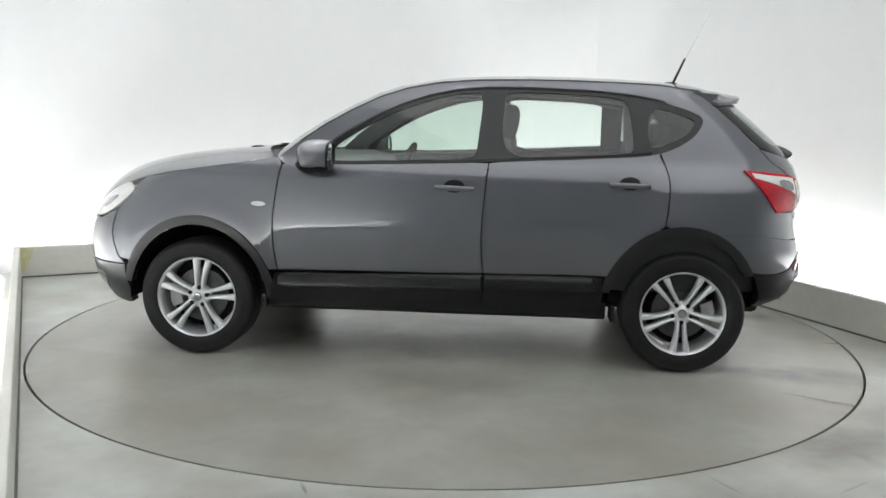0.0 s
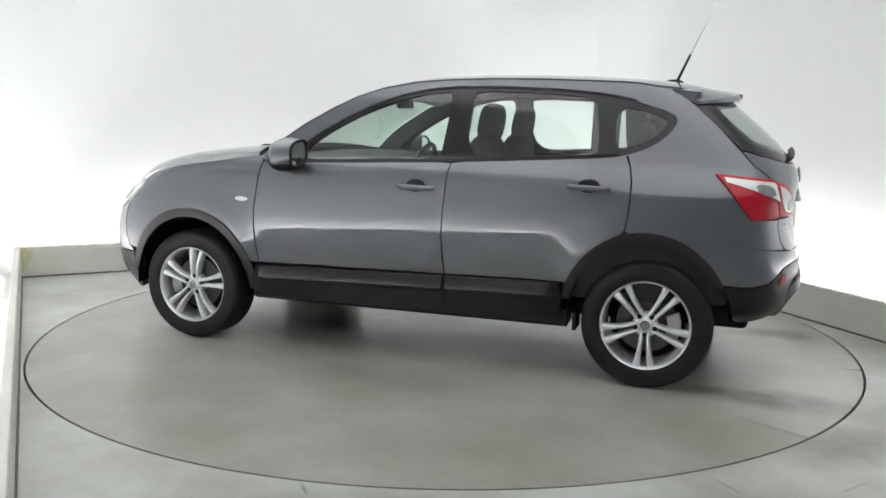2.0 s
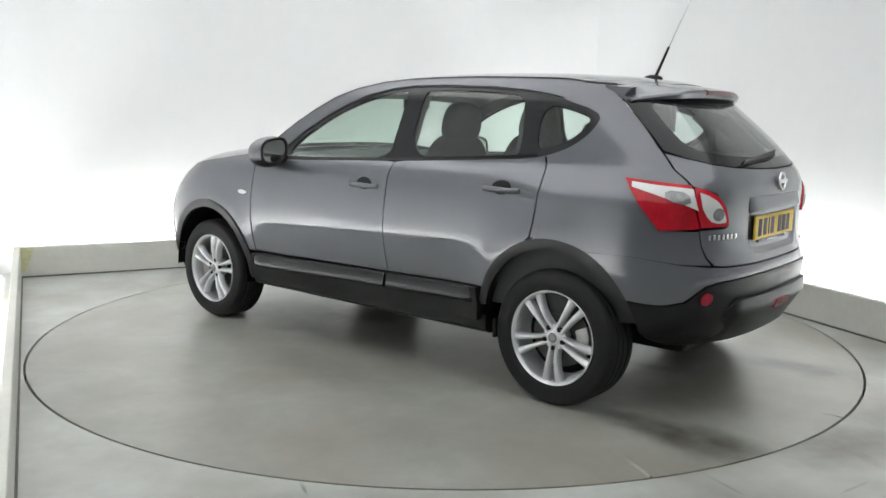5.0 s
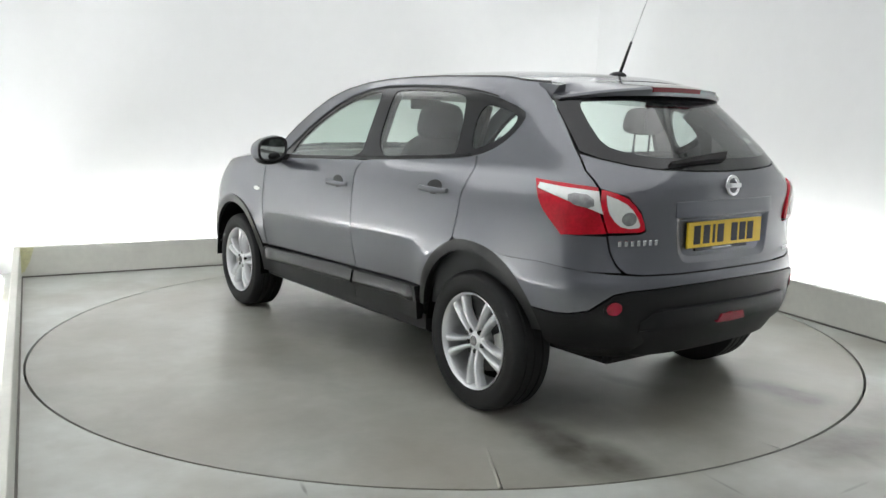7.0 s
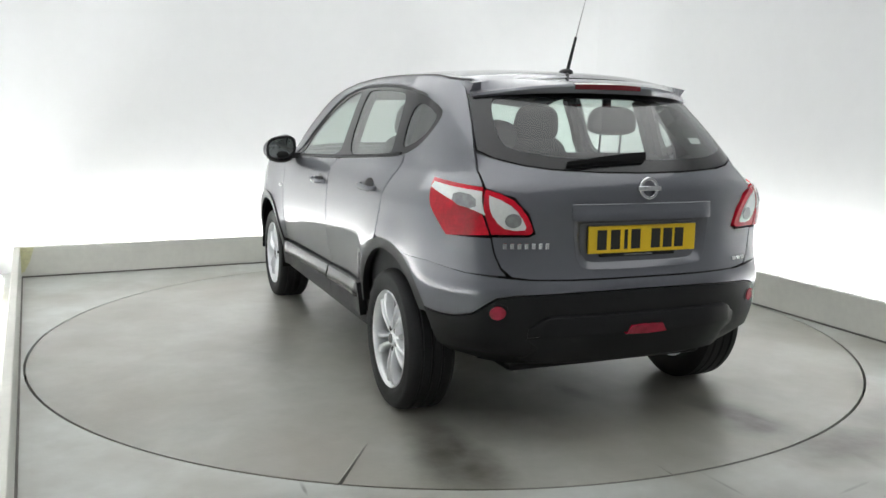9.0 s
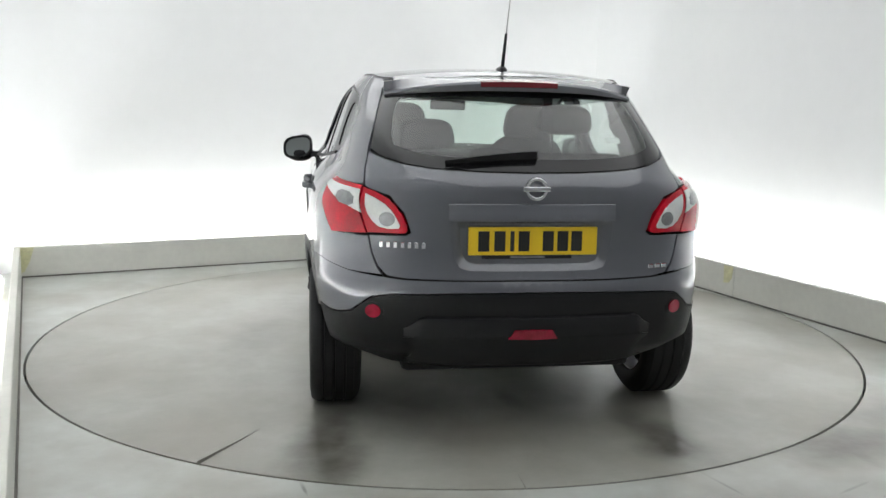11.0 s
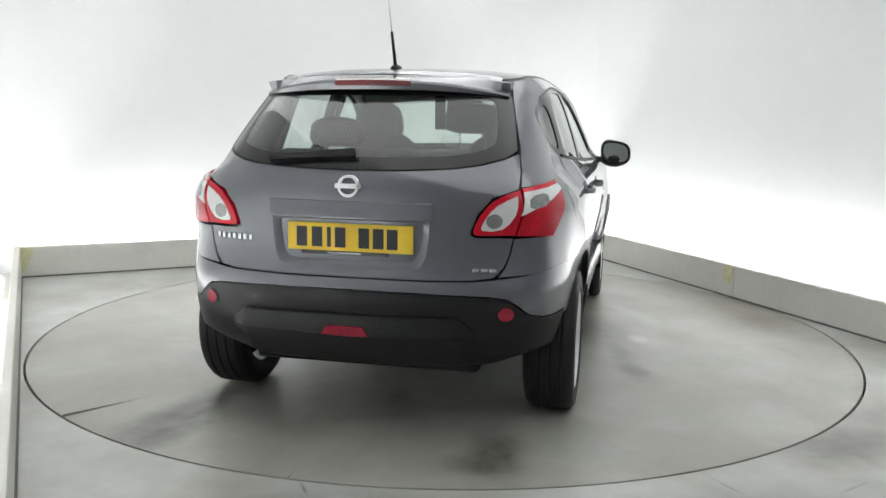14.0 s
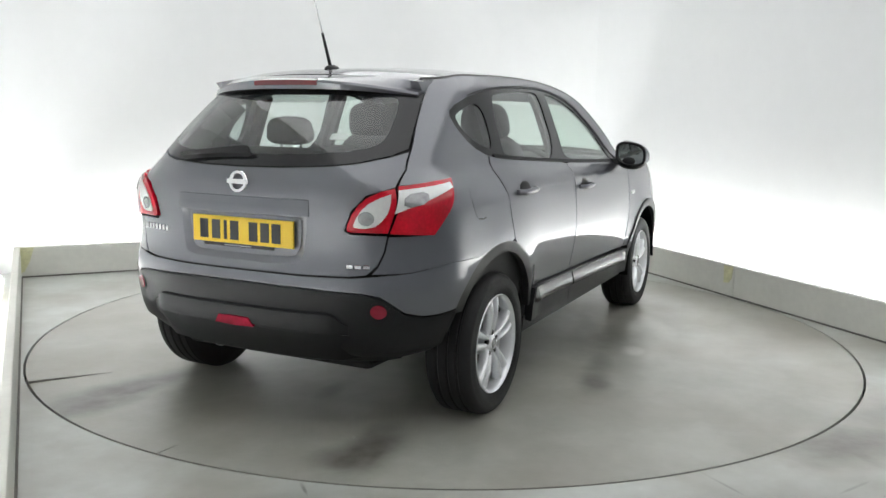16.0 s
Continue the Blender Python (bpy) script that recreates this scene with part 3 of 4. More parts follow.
def shrink(pts, gap):
    """Moves an edge's outline along x by a gap."""
    return [(x + gap, z) for x, z in pts]


def clad(door, top, foot, s):
    """Black door foot: a satin moulding with a lit upper face over a recessed lower skirt."""
    skin("sill_cladding", [(x, z - 0.004) for x, z in top] + foot, BLACK, door, s, "matt black lower door cladding", off=0.022, depth=0.04)
    xs = np.linspace(top[0][0] - 0.008, top[-1][0] + (0.008 if top[-1][0] > -0.5 else 0.0), 25)
    px, pz = [p[0] for p in top[::-1]], [p[1] for p in top[::-1]]
    bm = bmesh.new()
    rows = []
    for x in xs:
        zt = float(np.interp(x, px, pz))
        thin = ease((0.876 - abs(x)) / 0.05) if abs(x) > 0.5 else 1.0
        ring = []
        for dz, out in ((-0.002, 0.016), (-0.008, 0.024), (-0.064, 0.043), (-0.074, 0.043), (-0.082, 0.036), (-0.083, 0.016)):
            u = u_of("x", x, zt + dz)
            q = shell(u, zt + dz) + shell_normal(u, zt + dz) * (0.016 + (out - 0.016) * thin)
            ring.append(bm.verts.new((q[0], q[1] * s, q[2])))
        rows.append(ring)
    for ra, rb in zip(rows, rows[1:]):
        for k in range(len(ra) - 1):
            bm.faces.new((ra[k], ra[k + 1], rb[k + 1], rb[k]))
    bm.faces.new(rows[0])
    bm.faces.new(rows[-1][::-1])
    bmesh.ops.recalc_face_normals(bm, faces=bm.faces)
    part("door_moulding", bm, SATIN, door, "satin black door moulding", smooth=True)


def build_side(car, s):
    """The panels, glass and lamps of one side; s is 1 for the left, -1 for the right."""
    g = 0.0035
    # front wing
    pts = FENDER_TOP[3:] + [(0.845, 1.085)] + shrink(DOOR_FRONT, g) + arch(ARCH_F, arch_at(ARCH_F, 0.49, -1), arch_at(ARCH_F, 0.52, 1)) \
        + [(1.76, 0.53), (1.80, 0.66), (1.77, 0.79), (1.665, 0.885), (1.66, 0.93)]
    wing = skin("front_wing", pts, PAINT, car, s)
    skin("side_indicator", [(0.99, 0.858), (0.95, 0.864), (0.912, 0.855), (0.912, 0.842), (0.95, 0.834), (0.99, 0.842)], CLEARLENS, wing, s, "clear oval side indicator", off=0.006, depth=0.01, step=0.012, soft=2)
    # headlamp
    lamp = skin("headlamp", [(1.67, 0.888), (1.665, 0.915), (1.72, 0.94), (1.83, 0.905), (1.96, 0.83), (2.02, 0.77), (1.99, 0.735), (1.90, 0.745), (1.78, 0.80)], CLEARLENS, car, s, "clear headlamp lens", off=0.004, step=0.03, soft=1)
    skin("reflector", [(1.80, 0.842), (1.78, 0.868), (1.84, 0.856), (1.93, 0.806), (1.90, 0.782)], GREYLENS, lamp, s, off=0.007, step=0.02, depth=0.004, soft=2)
    # front door
    belt_f = [p for p in BELT if p[0] > -0.25]
    pts = shrink(DOOR_FRONT, -g)[::-1] + [(0.80, 1.064)] + belt_f + shrink(SPLIT, g)
    door = skin("front_door", pts, PAINT, car, s)
    cl = 0.498
    clad(door, [(0.872, cl - 0.022), (0.3, cl - 0.012), (SPLIT[-1][0] + g, cl)], [(SPLIT[-1][0] + g - 0.002, 0.335), (0.3, 0.325), (0.895, 0.318), (0.90, 0.40)], s)
    # rear door
    belt_r = [p for p in BELT if p[0] < -0.27]
    arc = arch(ARCH_R, arch_at(ARCH_R, 0.775, 1), arch_at(ARCH_R, 0.51, 1), n=10)
    arc = [p for p in arc if p[0] > -1.19]
    pts = shrink(SPLIT, -g)[::-1] + belt_r + shrink(RDOOR_REAR, g) + arc[::1]
    rdoor = skin("rear_door", pts, PAINT, car, s)
    clad(rdoor, [(SPLIT[-1][0] - g, cl), (-0.6, cl + 0.006), (-0.885, cl + 0.008)], [(-0.895, 0.42), (-0.885, 0.335), (-0.6, 0.335), (SPLIT[-1][0] - g, 0.335)], s)
    # rear quarter
    a_seam = arch_at(ARCH_R, 0.742, -1)
    arc = [p for p in arch(ARCH_R, arch_at(ARCH_R, 0.778, 1), a_seam, n=16) if p[0] < -1.204]
    pts = [(-1.0, 1.4525)] + DLO_TOP[:3][::-1] + QUARTER_LOW[::-1] + [(-1.15, 1.1475), (-1.18, 1.149)] + shrink(RDOOR_REAR[1:], -g) + arc \
        + [(-1.69, 0.740), ("y", 0.72, 0.712), ("y", 0.590, 0.704), ("y", 0.612, 0.733), ("y", 0.632, 0.79), ("y", 0.644, 0.852)] + [LAMP_OUT_LOW, LAMP_OUT_TOP] \
        + [("y", 0.660, 1.052), ("y", 0.651, 1.11), ("y", 0.631, 1.20), ("y", 0.599, 1.30), ("y", 0.567, 1.405), ("y", 0.552, 1.455)] + ROOF_LINE[::-1][:3]
    quarter = skin("rear_quarter", pts, PAINT, car, s)
    if s < 0:
        skin("fuel_flap", [(-1.42, 0.90), (-1.42, 1.03), (-1.55, 1.03), (-1.55, 0.90)], PAINT, quarter, s, off=0.0006, depth=0.0015, soft=2)
        skin("flap_notch", [(-1.455, 0.906), (-1.485, 0.902), (-1.515, 0.906), (-1.515, 0.900), (-1.485, 0.896), (-1.455, 0.900)], BLACK, quarter, s, "finger notch of the fuel flap", off=0.0012, depth=0.002, step=0.012)
    # roof rail and windscreen pillar
    pts = ROOF_LINE[:11] + [(-1.0, 1.4525)] + DLO_TOP[4:] + [(0.745, 1.06), (0.82, 1.066)]
    pillar = skin("roof_pillar", pts, PAINT, car, s)
    line = ROOF_LINE[1:]
    skin("roof_ditch", [(x, z + 0.003) for x, z in line] + [(x, z - 0.004) for x, z in line[::-1]], BLACK, pillar, s, "black roof gutter strip", off=0.001, depth=0.01, step=0.03)
    line = DLO_TOP[2:]
    skin("door_seal", [(x, z + 0.002) for x, z in line] + [(x - 0.002, z + 0.008) for x, z in line[::-1]], BLACK, pillar, s, "black seal over the doors", off=0.0025, depth=0.008, step=0.03)
    # black window surround with its three panes
    f_pane = [(0.585, 1.082), (0.2, 1.090), (-0.205, 1.104), (-0.214, 1.20), (-0.240, 1.455), (-0.18, 1.462), (-0.05, 1.444), (0.1, 1.402), (0.25, 1.345), (0.4, 1.27), (0.54, 1.18), (0.60, 1.115)]
    r_pane = [(-0.335, 1.112), (-0.7, 1.128), (-1.015, 1.146), (-1.04, 1.17), (-1.015, 1.38), (-0.985, 1.432), (-0.85, 1.450), (-0.6, 1.463), (-0.37, 1.465), (-0.352, 1.44)]
    q_pane = [(-1.112, 1.176), (-1.19, 1.192), (-1.270, 1.225), (-1.330, 1.272), (-1.358, 1.316), (-1.345, 1.338), (-1.25, 1.368), (-1.108, 1.396)]
    outline = BELT + QUARTER_LOW + DLO_TOP
    surround = skin("window_surround", outline, GLOSSBLACK, car, s, "gloss black window surround", holes=[f_pane, r_pane, q_pane], off=-0.004, depth=0.02, step=0.04)
    for nm, pane, m in (("window", f_pane, GLASS), ("window", r_pane, GLASSREAR), ("quarter_window", q_pane, GLASSDARK)):
        w = link(nm, panel_mesh(nm, chaikin(wrap(pane), 2), off=-0.008, depth=0) if s > 0 else flip_mesh(panel_mesh(nm, chaikin(wrap(pane), 2), off=-0.008, depth=0)), m, surround, "green tinted side glass")
    skin("belt_seal", [(x, z + 0.002) for x, z in BELT] + [(x, z + 0.017) for x, z in BELT[::-1]], BLACK, surround, s, off=0.002, depth=0.01, step=0.05)
    # wheel arch mouldings
    for c, z0, z1 in ((ARCH_F, 0.33, 0.40), (ARCH_R, 0.525, 0.42)):
        o = arch(c, arch_at(c, z0, -1), arch_at(c, z1, 1), 1.0, 34)
        i = arch(c, arch_at(c, z1, 1, INNER), arch_at(c, z0, -1, INNER), INNER, 34)
        skin("arch_moulding", o + i, ARCHTRIM, car, s, "satin black wheel arch moulding", off=0.009 if c is ARCH_F else 0.001, depth=0.045 if c is ARCH_F else 0.03, step=0.022, bulge=0.006)
        bm = bmesh.new()
        prof = arch(c, 0, 184, INNER, 28) if c is ARCH_F else arch(c, 4, 150, INNER, 26)
        rows = []
        for yy in (0.897 if c is ARCH_F else 0.835, 0.80, 0.52):
            rows.append([bm.verts.new((x, yy * s, z)) for x, z in prof])
        for a, b in zip(rows, rows[1:]):
            for k in range(len(a) - 1):
                bm.faces.new((a[k], a[k + 1], b[k + 1], b[k]))
        bm.faces.new(rows[-1])
        part("wheelhouse", bm, LINER, car, "dark plastic wheelhouse liner")
    # sill under the doors
    bm = bmesh.new()
    prism(bm, [(0.66, 0.275), (0.80, 0.262), (0.838, 0.285), (0.842, 0.36), (0.70, 0.40)], 0, -0.915, 0.92)
    for v in bm.verts:
        v.co.y *= s
    bmesh.ops.recalc_face_normals(bm, faces=bm.faces)
    part("sill", bm, BLACK, car, "black sill")
    # mud flap before the rear wheel
    bm = box(bmesh.new(), -0.965, -0.945, min(0.69 * s, 0.825 * s), max(0.69 * s, 0.825 * s), 0.25, 0.345, 0.006)
    part("mud_flap", bm, RUBBER, car)
    # door handles
    for hx, hz, par in ((-0.10, 0.957, door), (-1.01, 0.990, rdoor)):
        skin("handle_recess", [(hx + 0.055 * math.cos(a), hz + 0.008 + 0.034 * math.sin(a)) for a in np.linspace(0, 2 * math.pi, 18)[:-1]], BLACK, par, s, "dark handle bowl", off=0.0012, depth=0.002, step=0.015)
        u0 = u_of("x", hx, hz)
        base, nn = shell(u0, hz), shell_normal(u0, hz)
        bm = bmesh.new()
        L, n = 0.105, 14
        rings = []
        for k in range(n + 1):
            t = k / n * 2 - 1
            stand = 0.034 * (1 - abs(t) ** 5) + 0.002
            h = 0.015 * (1 - 0.25 * t * t)
            cx, cy, cz = hx + t * L, base[1] + stand, hz + 0.003 * t
            rings.append([bm.verts.new((cx, (cy + 0.011 * math.cos(a)) * s, cz + h * math.sin(a))) for a in np.linspace(0, 2 * math.pi, 11)[:-1]])
        for a, b in zip(rings, rings[1:]):
            for k in range(10):
                bm.faces.new((a[k], a[(k + 1) % 10], b[(k + 1) % 10], b[k]))
        bm.faces.new(rings[0])
        bm.faces.new(rings[-1])
        bmesh.ops.recalc_face_normals(bm, faces=bm.faces)
        part("door_handle", bm, PAINT, par, "body-coloured bar handle", smooth=True)
    # tail lamp on the quarter and on the tailgate
    lamp = skin("tail_lamp", [LAMP_OUT_TOP, LAMP_OUT_LOW, ("y", 0.647, 0.866), ("y", 0.659, 1.044)], REDLENS, car, s, "red and clear wrap-round tail lamp", off=0.010, depth=0.03, step=0.025, bulge=0.004)
    skin("clear_lens", [(-1.640, 1.050), (-1.648, 1.030), (-1.735, 1.006), ("y", 0.70, 0.962), ("y", 0.662, 0.944), ("y", 0.664, 1.028), (-1.74, 1.039)], CLEARLENS, lamp, s, "clear upper lens", off=0.0165, depth=0.004, step=0.02)
    skin("reflector", [(-1.775, 1.022), (-1.79, 0.980), ("y", 0.69, 0.962), ("y", 0.684, 1.012)], GREYLENS, lamp, s, off=0.019, depth=0.002, step=0.015, soft=1)
    inner = [("y", 0.652, 1.038), ("y", 0.610, 1.026), ("y", 0.565, 1.003), ("y", 0.538, 0.977), ("y", 0.513, 0.942), ("y", 0.496, 0.905), ("y", 0.491, 0.882), ("y", 0.496, 0.872), ("y", 0.510, 0.869), ("y", 0.641, 0.868)]
    lamp = skin("tailgate_lamp", inner, REDLENS, car, s, "red-edged clear tailgate lamp", off=0.010, depth=0.03, step=0.025, bulge=0.004)
    skin("clear_lens", [("y", 0.645, 1.016), ("y", 0.610, 1.002), ("y", 0.575, 0.982), ("y", 0.552, 0.960), ("y", 0.532, 0.930), ("y", 0.518, 0.900), ("y", 0.522, 0.889), ("y", 0.560, 0.886), ("y", 0.597, 0.894), ("y", 0.620, 0.914), ("y", 0.640, 0.944)], CLEARLENS, lamp, s, "clear inner lens", off=0.0165, depth=0.004, step=0.02)
    skin("reflector", [("y", 0.566 + 0.030 * math.cos(a), 0.925 + 0.028 * math.sin(a)) for a in np.linspace(0, 2 * math.pi, 15)[:-1]], GREYLENS, lamp, s, off=0.019, depth=0.002, step=0.012)
    # bumper reflector
    skin("bumper_reflector", [("y", 0.622 + 0.040 * math.cos(a), 0.560 + 0.038 * math.sin(a)) for a in np.linspace(0, 2 * math.pi, 17)[:-1]], BLACK, car, s, "round reflector housing", off=0.006, depth=0.01, step=0.015)
    skin("bumper_reflector", [("y", 0.622 + 0.029 * math.cos(a), 0.560 + 0.028 * math.sin(a)) for a in np.linspace(0, 2 * math.pi, 17)[:-1]], REFLECTOR, car, s, "round red bumper reflector", off=0.010, depth=0.006, step=0.012)
    build_mirror(car, s)


def build_mirror(car, s):
    bm = bmesh.new()
    bmesh.ops.create_uvsphere(bm, u_segments=28, v_segments=16, radius=1)
    for v in bm.verts:
        x, y, z = v.co
        e = 0.78
        x, y, z = (math.copysign(abs(c) ** e, c) for c in (x, y, z))
        back = x < -0.55
        v.co = (0.628 + (-0.083 if back else x * 0.092 * (1 - 0.35 * max(0, x) * abs(y))), (0.972 + y * 0.097) * s, 1.112 + z * (0.078 - 0.016 * y) - 0.012 * y + 0.012 * max(0, -x))
    bmesh.ops.recalc_face_normals(bm, faces=bm.faces)
    m = part("door_mirror", bm, PAINT, car, "body-coloured door mirror", smooth=True)
    bm = bmesh.new()
    bmesh.ops.create_circle(bm, cap_ends=True, segments=28, radius=1)
    for v in bm.verts:
        y, z = (math.copysign(abs(c) ** 0.68, c) for c in (v.co.x, v.co.y))
        v.co = (0.5435, (0.972 + y * 0.081) * s, 1.117 + z * 0.060 - 0.012 * y)
    part("mirror_glass", bm, MIRROR, m, "mirror glass")
    rows = []
    for a in np.linspace(0, 2 * math.pi, 33):
        y, z = (math.copysign(abs(k) ** 0.68, k) for k in (math.cos(a), math.sin(a)))
        rows.append([(xx, (0.972 + y * wy) * s, 1.117 + z * wz - 0.012 * y) for xx, wy, wz in ((0.546, 0.096, 0.074), (0.537, 0.095, 0.073), (0.535, 0.088, 0.067), (0.543, 0.079, 0.058))])
    part("mirror_rim", loft(rows), BLACK, m, "black mirror rim", smooth=True)
    bm = bmesh.new()
    bmesh.ops.create_uvsphere(bm, u_segments=20, v_segments=10, radius=1)
    for v in bm.verts:
        v.co = (0.630 + v.co.x * 0.098, (0.962 + v.co.y * 0.094) * s, 1.072 + v.co.z * 0.056)
    part("mirror_base", bm, BLACK, m, "black mirror underside", smooth=True)
    bm = bmesh.new()
    prism(bm, [(0.69, 1.045), (0.57, 1.05), (0.58, 1.085), (0.68, 1.085)], 1, min(0.80 * s, 0.93 * s), max(0.80 * s, 0.93 * s))
    part("mirror_arm", bm, BLACK, m, "black mirror arm")


def loft(rows, close_rows=False):
    bm = bmesh.new()
    vs = [[bm.verts.new(p) for p in r] for r in rows]
    for a, b in zip(vs, vs[1:]):
        for k in range(len(a) - 1):
            bm.faces.new((a[k], a[k + 1], b[k + 1], b[k]))
        if close_rows:
            bm.faces.new((a[-1], a[0], b[0], b[-1]))
    if close_rows:
        bm.faces.new(vs[0])
        bm.faces.new(vs[-1])
    bmesh.ops.recalc_face_normals(bm, faces=bm.faces)
    return bm


def edge_xyz(pts):
    return [shell(u, z) for u, z in wrap(pts)]


def up_facing(bm):
    for f in bm.faces:
        f.normal_update()
    if sum(f.normal.z * f.calc_area() for f in bm.faces) < 0:
        bmesh.ops.reverse_faces(bm, faces=bm.faces)
    return bm


def build_top(car):
    # roof
    n = 22
    line = catmull([p for p in ROOF_LINE[4:]] + [(-1.52, 1.462)], 5)
    edge = [shell(u, z) for u, z in wrap([tuple(p) for p in line])]
    rows = [[(e[0] + (0.06 * (1 - abs(t) ** 2) if e[0] > 0.2 else 0), e[1] * t, e[2] + 0.042 * (1 - abs(t) ** 2.6)) for t in np.linspace(-1, 1, n + 1)] for e in edge]
    part("roof", up_facing(loft(rows)), PAINT, car, smooth=True)
    rows = [[(x, y * 0.97, z - 0.035) for x, y, z in r] for r in rows]
    part("roof_lining", loft(rows), LINING, car, "light grey roof lining")
    # windscreen
    edge = edge_xyz(ROOF_LINE[:5])
    rows = [[(e[0] + 0.17 * (1 - t * t) * (1 - 0.6 * k / 4), e[1] * t, e[2] + 0.012 * (1 - t * t) + 0.03 * k / 4 * (1 - abs(t) ** 2.6)) for t in np.linspace(-0.985, 0.985, n + 1)] for k, e in enumerate(edge)]
    part("windscreen", up_facing(loft(rows)), GLASS, car, "clear curved windscreen", smooth=True)
    # bonnet
    top = catmull(FENDER_TOP, 3)
    edge = [shell(u, z) for u, z in wrap([tuple(p) for p in top])]
    rows = []
    for k, e in enumerate(edge):
        f = k / (len(edge) - 1)
        rows.append([(e[0] + (0.16 + 0.03 * f) * (1 - t * t), e[1] * t, e[2] + (0.045 + 0.03 * math.sin(math.pi * f)) * (1 - t ** 4)) for t in np.linspace(-0.995, 0.995, n + 1)])
    part("bonnet", up_facing(loft(rows)), PAINT, car, smooth=True)
    for y in (0.30, -0.30):
        bm = bmesh.new()
        bmesh.ops.create_uvsphere(bm, u_segments=16, v_segments=8, radius=1, matrix=Matrix.Translation((1.13, y, 1.127)) @ Matrix.Diagonal((0.055, 0.022, 0.014, 1)))
        part("washer_jet", bm, BLACK, car, "small black washer jet", smooth=True)
    bm = loft([[(0.99 + 0.17 * (1 - t * t), 0.80 * t, 1.075 + 0.04 * (1 - t ** 4)) for t in np.linspace(-1, 1, 15)], [(0.80 + 0.17 * (1 - t * t), 0.80 * t, 1.10 + 0.02 * (1 - t * t)) for t in np.linspace(-1, 1, 15)]])
    part("scuttle", bm, BLACK, car, "black scuttle panel")
    # aerial
    bm = bmesh.new()
    bmesh.ops.create_uvsphere(bm, u_segments=18, v_segments=10, radius=1, matrix=Matrix.Translation((-1.325, 0, 1.535)) @ Matrix.Diagonal((0.055, 0.026, 0.022, 1)))
    tube(bm, (-1.34, 0, 1.545), (-1.405, 0, 1.695), 0.0085, 0.006)
    aer = part("aerial", bm, BLACK, car, "black roof aerial base", smooth=True)
    bm = tube(bmesh.new(), (-1.405, 0, 1.693), (-1.530, 0, 1.97), 0.0030, 0.0020, 8)
    part("mast", bm, CHROME, aer, "thin steel aerial mast")


def build_tail(car):
    # tailgate skin below the glass with a recess for the plate
    low = [("y", 0.0, 0.690), ("y", 0.30, 0.690), ("y", 0.50, 0.693), ("y", 0.57, 0.702), ("y", 0.606, 0.738), ("y", 0.626, 0.79), ("y", 0.638, 0.856)]
    lamp = [("y", 0.500, 0.858), ("y", 0.478, 0.872), ("y", 0.506, 0.952), ("y", 0.558, 1.014), ("y", 0.651, 1.046)]
    high = [("y", 0.646, 1.11), ("y", 0.630, 1.178), ("y", 0.592, 1.158), ("y", 0.50, 1.132), ("y", 0.40, 1.118), ("y", 0.20, 1.108), ("y", 0.0, 1.105)]
    half = wrap([("y", 0.0, 0.932), ("y", 0.15, 0.932), ("y", 0.30, 0.931), ("y", 0.325, 0.922), ("y", 0.323, 0.86), ("y", 0.312, 0.775), ("y", 0.292, 0.738), ("y", 0.26, 0.727), ("y", 0.15, 0.724), ("y", 0.0, 0.724)])
    hole = half + [(-u, z) for u, z in half[::-1] if u > 0.001]
    gate = skin_u("tailgate", both(low + lamp + high), PAINT, car, holes=[hole], depth=0.012)
    floor_line = [(u * 0.90, 0.845 + (z - 0.845) * 0.76) for u, z in hole]
    skin_u("plate_recess", floor_line, PAINT, gate, off=-0.016, depth=0)
    bm = bmesh.new()
    loops = []
    for line, sink in ((hole, 0.001), ([(a[0] * 0.6 + b[0] * 0.4, a[1] * 0.6 + b[1] * 0.4) for a, b in zip(hole, floor_line)], -0.004), (floor_line, -0.0165)):
        us, zs = np.array([p[0] for p in line]), np.array([p[1] for p in line])
        loops.append([bm.verts.new(v) for v in shell(us, zs) + shell_normal(us, zs) * sink])
    for la, lb in zip(loops, loops[1:]):
        for k in range(len(la)):
            bm.faces.new((la[k], la[(k + 1) % len(la)], lb[(k + 1) % len(la)], lb[k]))
    bmesh.ops.recalc_face_normals(bm, faces=bm.faces)
    part("recess_edge", bm, PAINT, gate, smooth=True)
    # grip strip over the plate: its face leans outwards at the foot
    bm = bmesh.new()
    rows = []
    for y in np.linspace(-0.335, 0.335, 21):
        end = ease((0.335 - abs(y)) / 0.02)
        ring = []
        for z, out in ((0.992, -0.004), (0.986, 0.004), (0.955, 0.011), (0.930, 0.020), (0.923, 0.019), (0.922, -0.006)):
            u = wrap([("y", abs(y), z)])[0][0] * (1 if y > 0 else -1)
            ring.append(bm.verts.new(shell(u, z) + shell_normal(np.array([u]), np.array([z]))[0] * (out if out < 0 else out * (0.3 + 0.7 * end))))
        rows.append(ring)
    for ra, rb in zip(rows, rows[1:]):
        for k in range(len(ra) - 1):
            bm.faces.new((ra[k], ra[k + 1], rb[k + 1], rb[k]))
    bm.faces.new(rows[0])
    bm.faces.new(rows[-1][::-1])
    bmesh.ops.recalc_face_normals(bm, faces=bm.faces)
    part("grip_strip", bm, PAINT, gate, smooth=True)
    # plate with plain bars
    bm = box(bmesh.new(), -2.000, -1.990, -0.262, 0.258, 0.787, 0.898, 0.002)
    plate = part("number_plate", bm, YELLOW, gate, "yellow plate with black bars")
    xs = [0.197, 0.133, 0.083, 0.036, -0.062, -0.121, -0.178]
    for k, y in enumerate(xs):
        w = 0.008 if k == 2 else 0.022
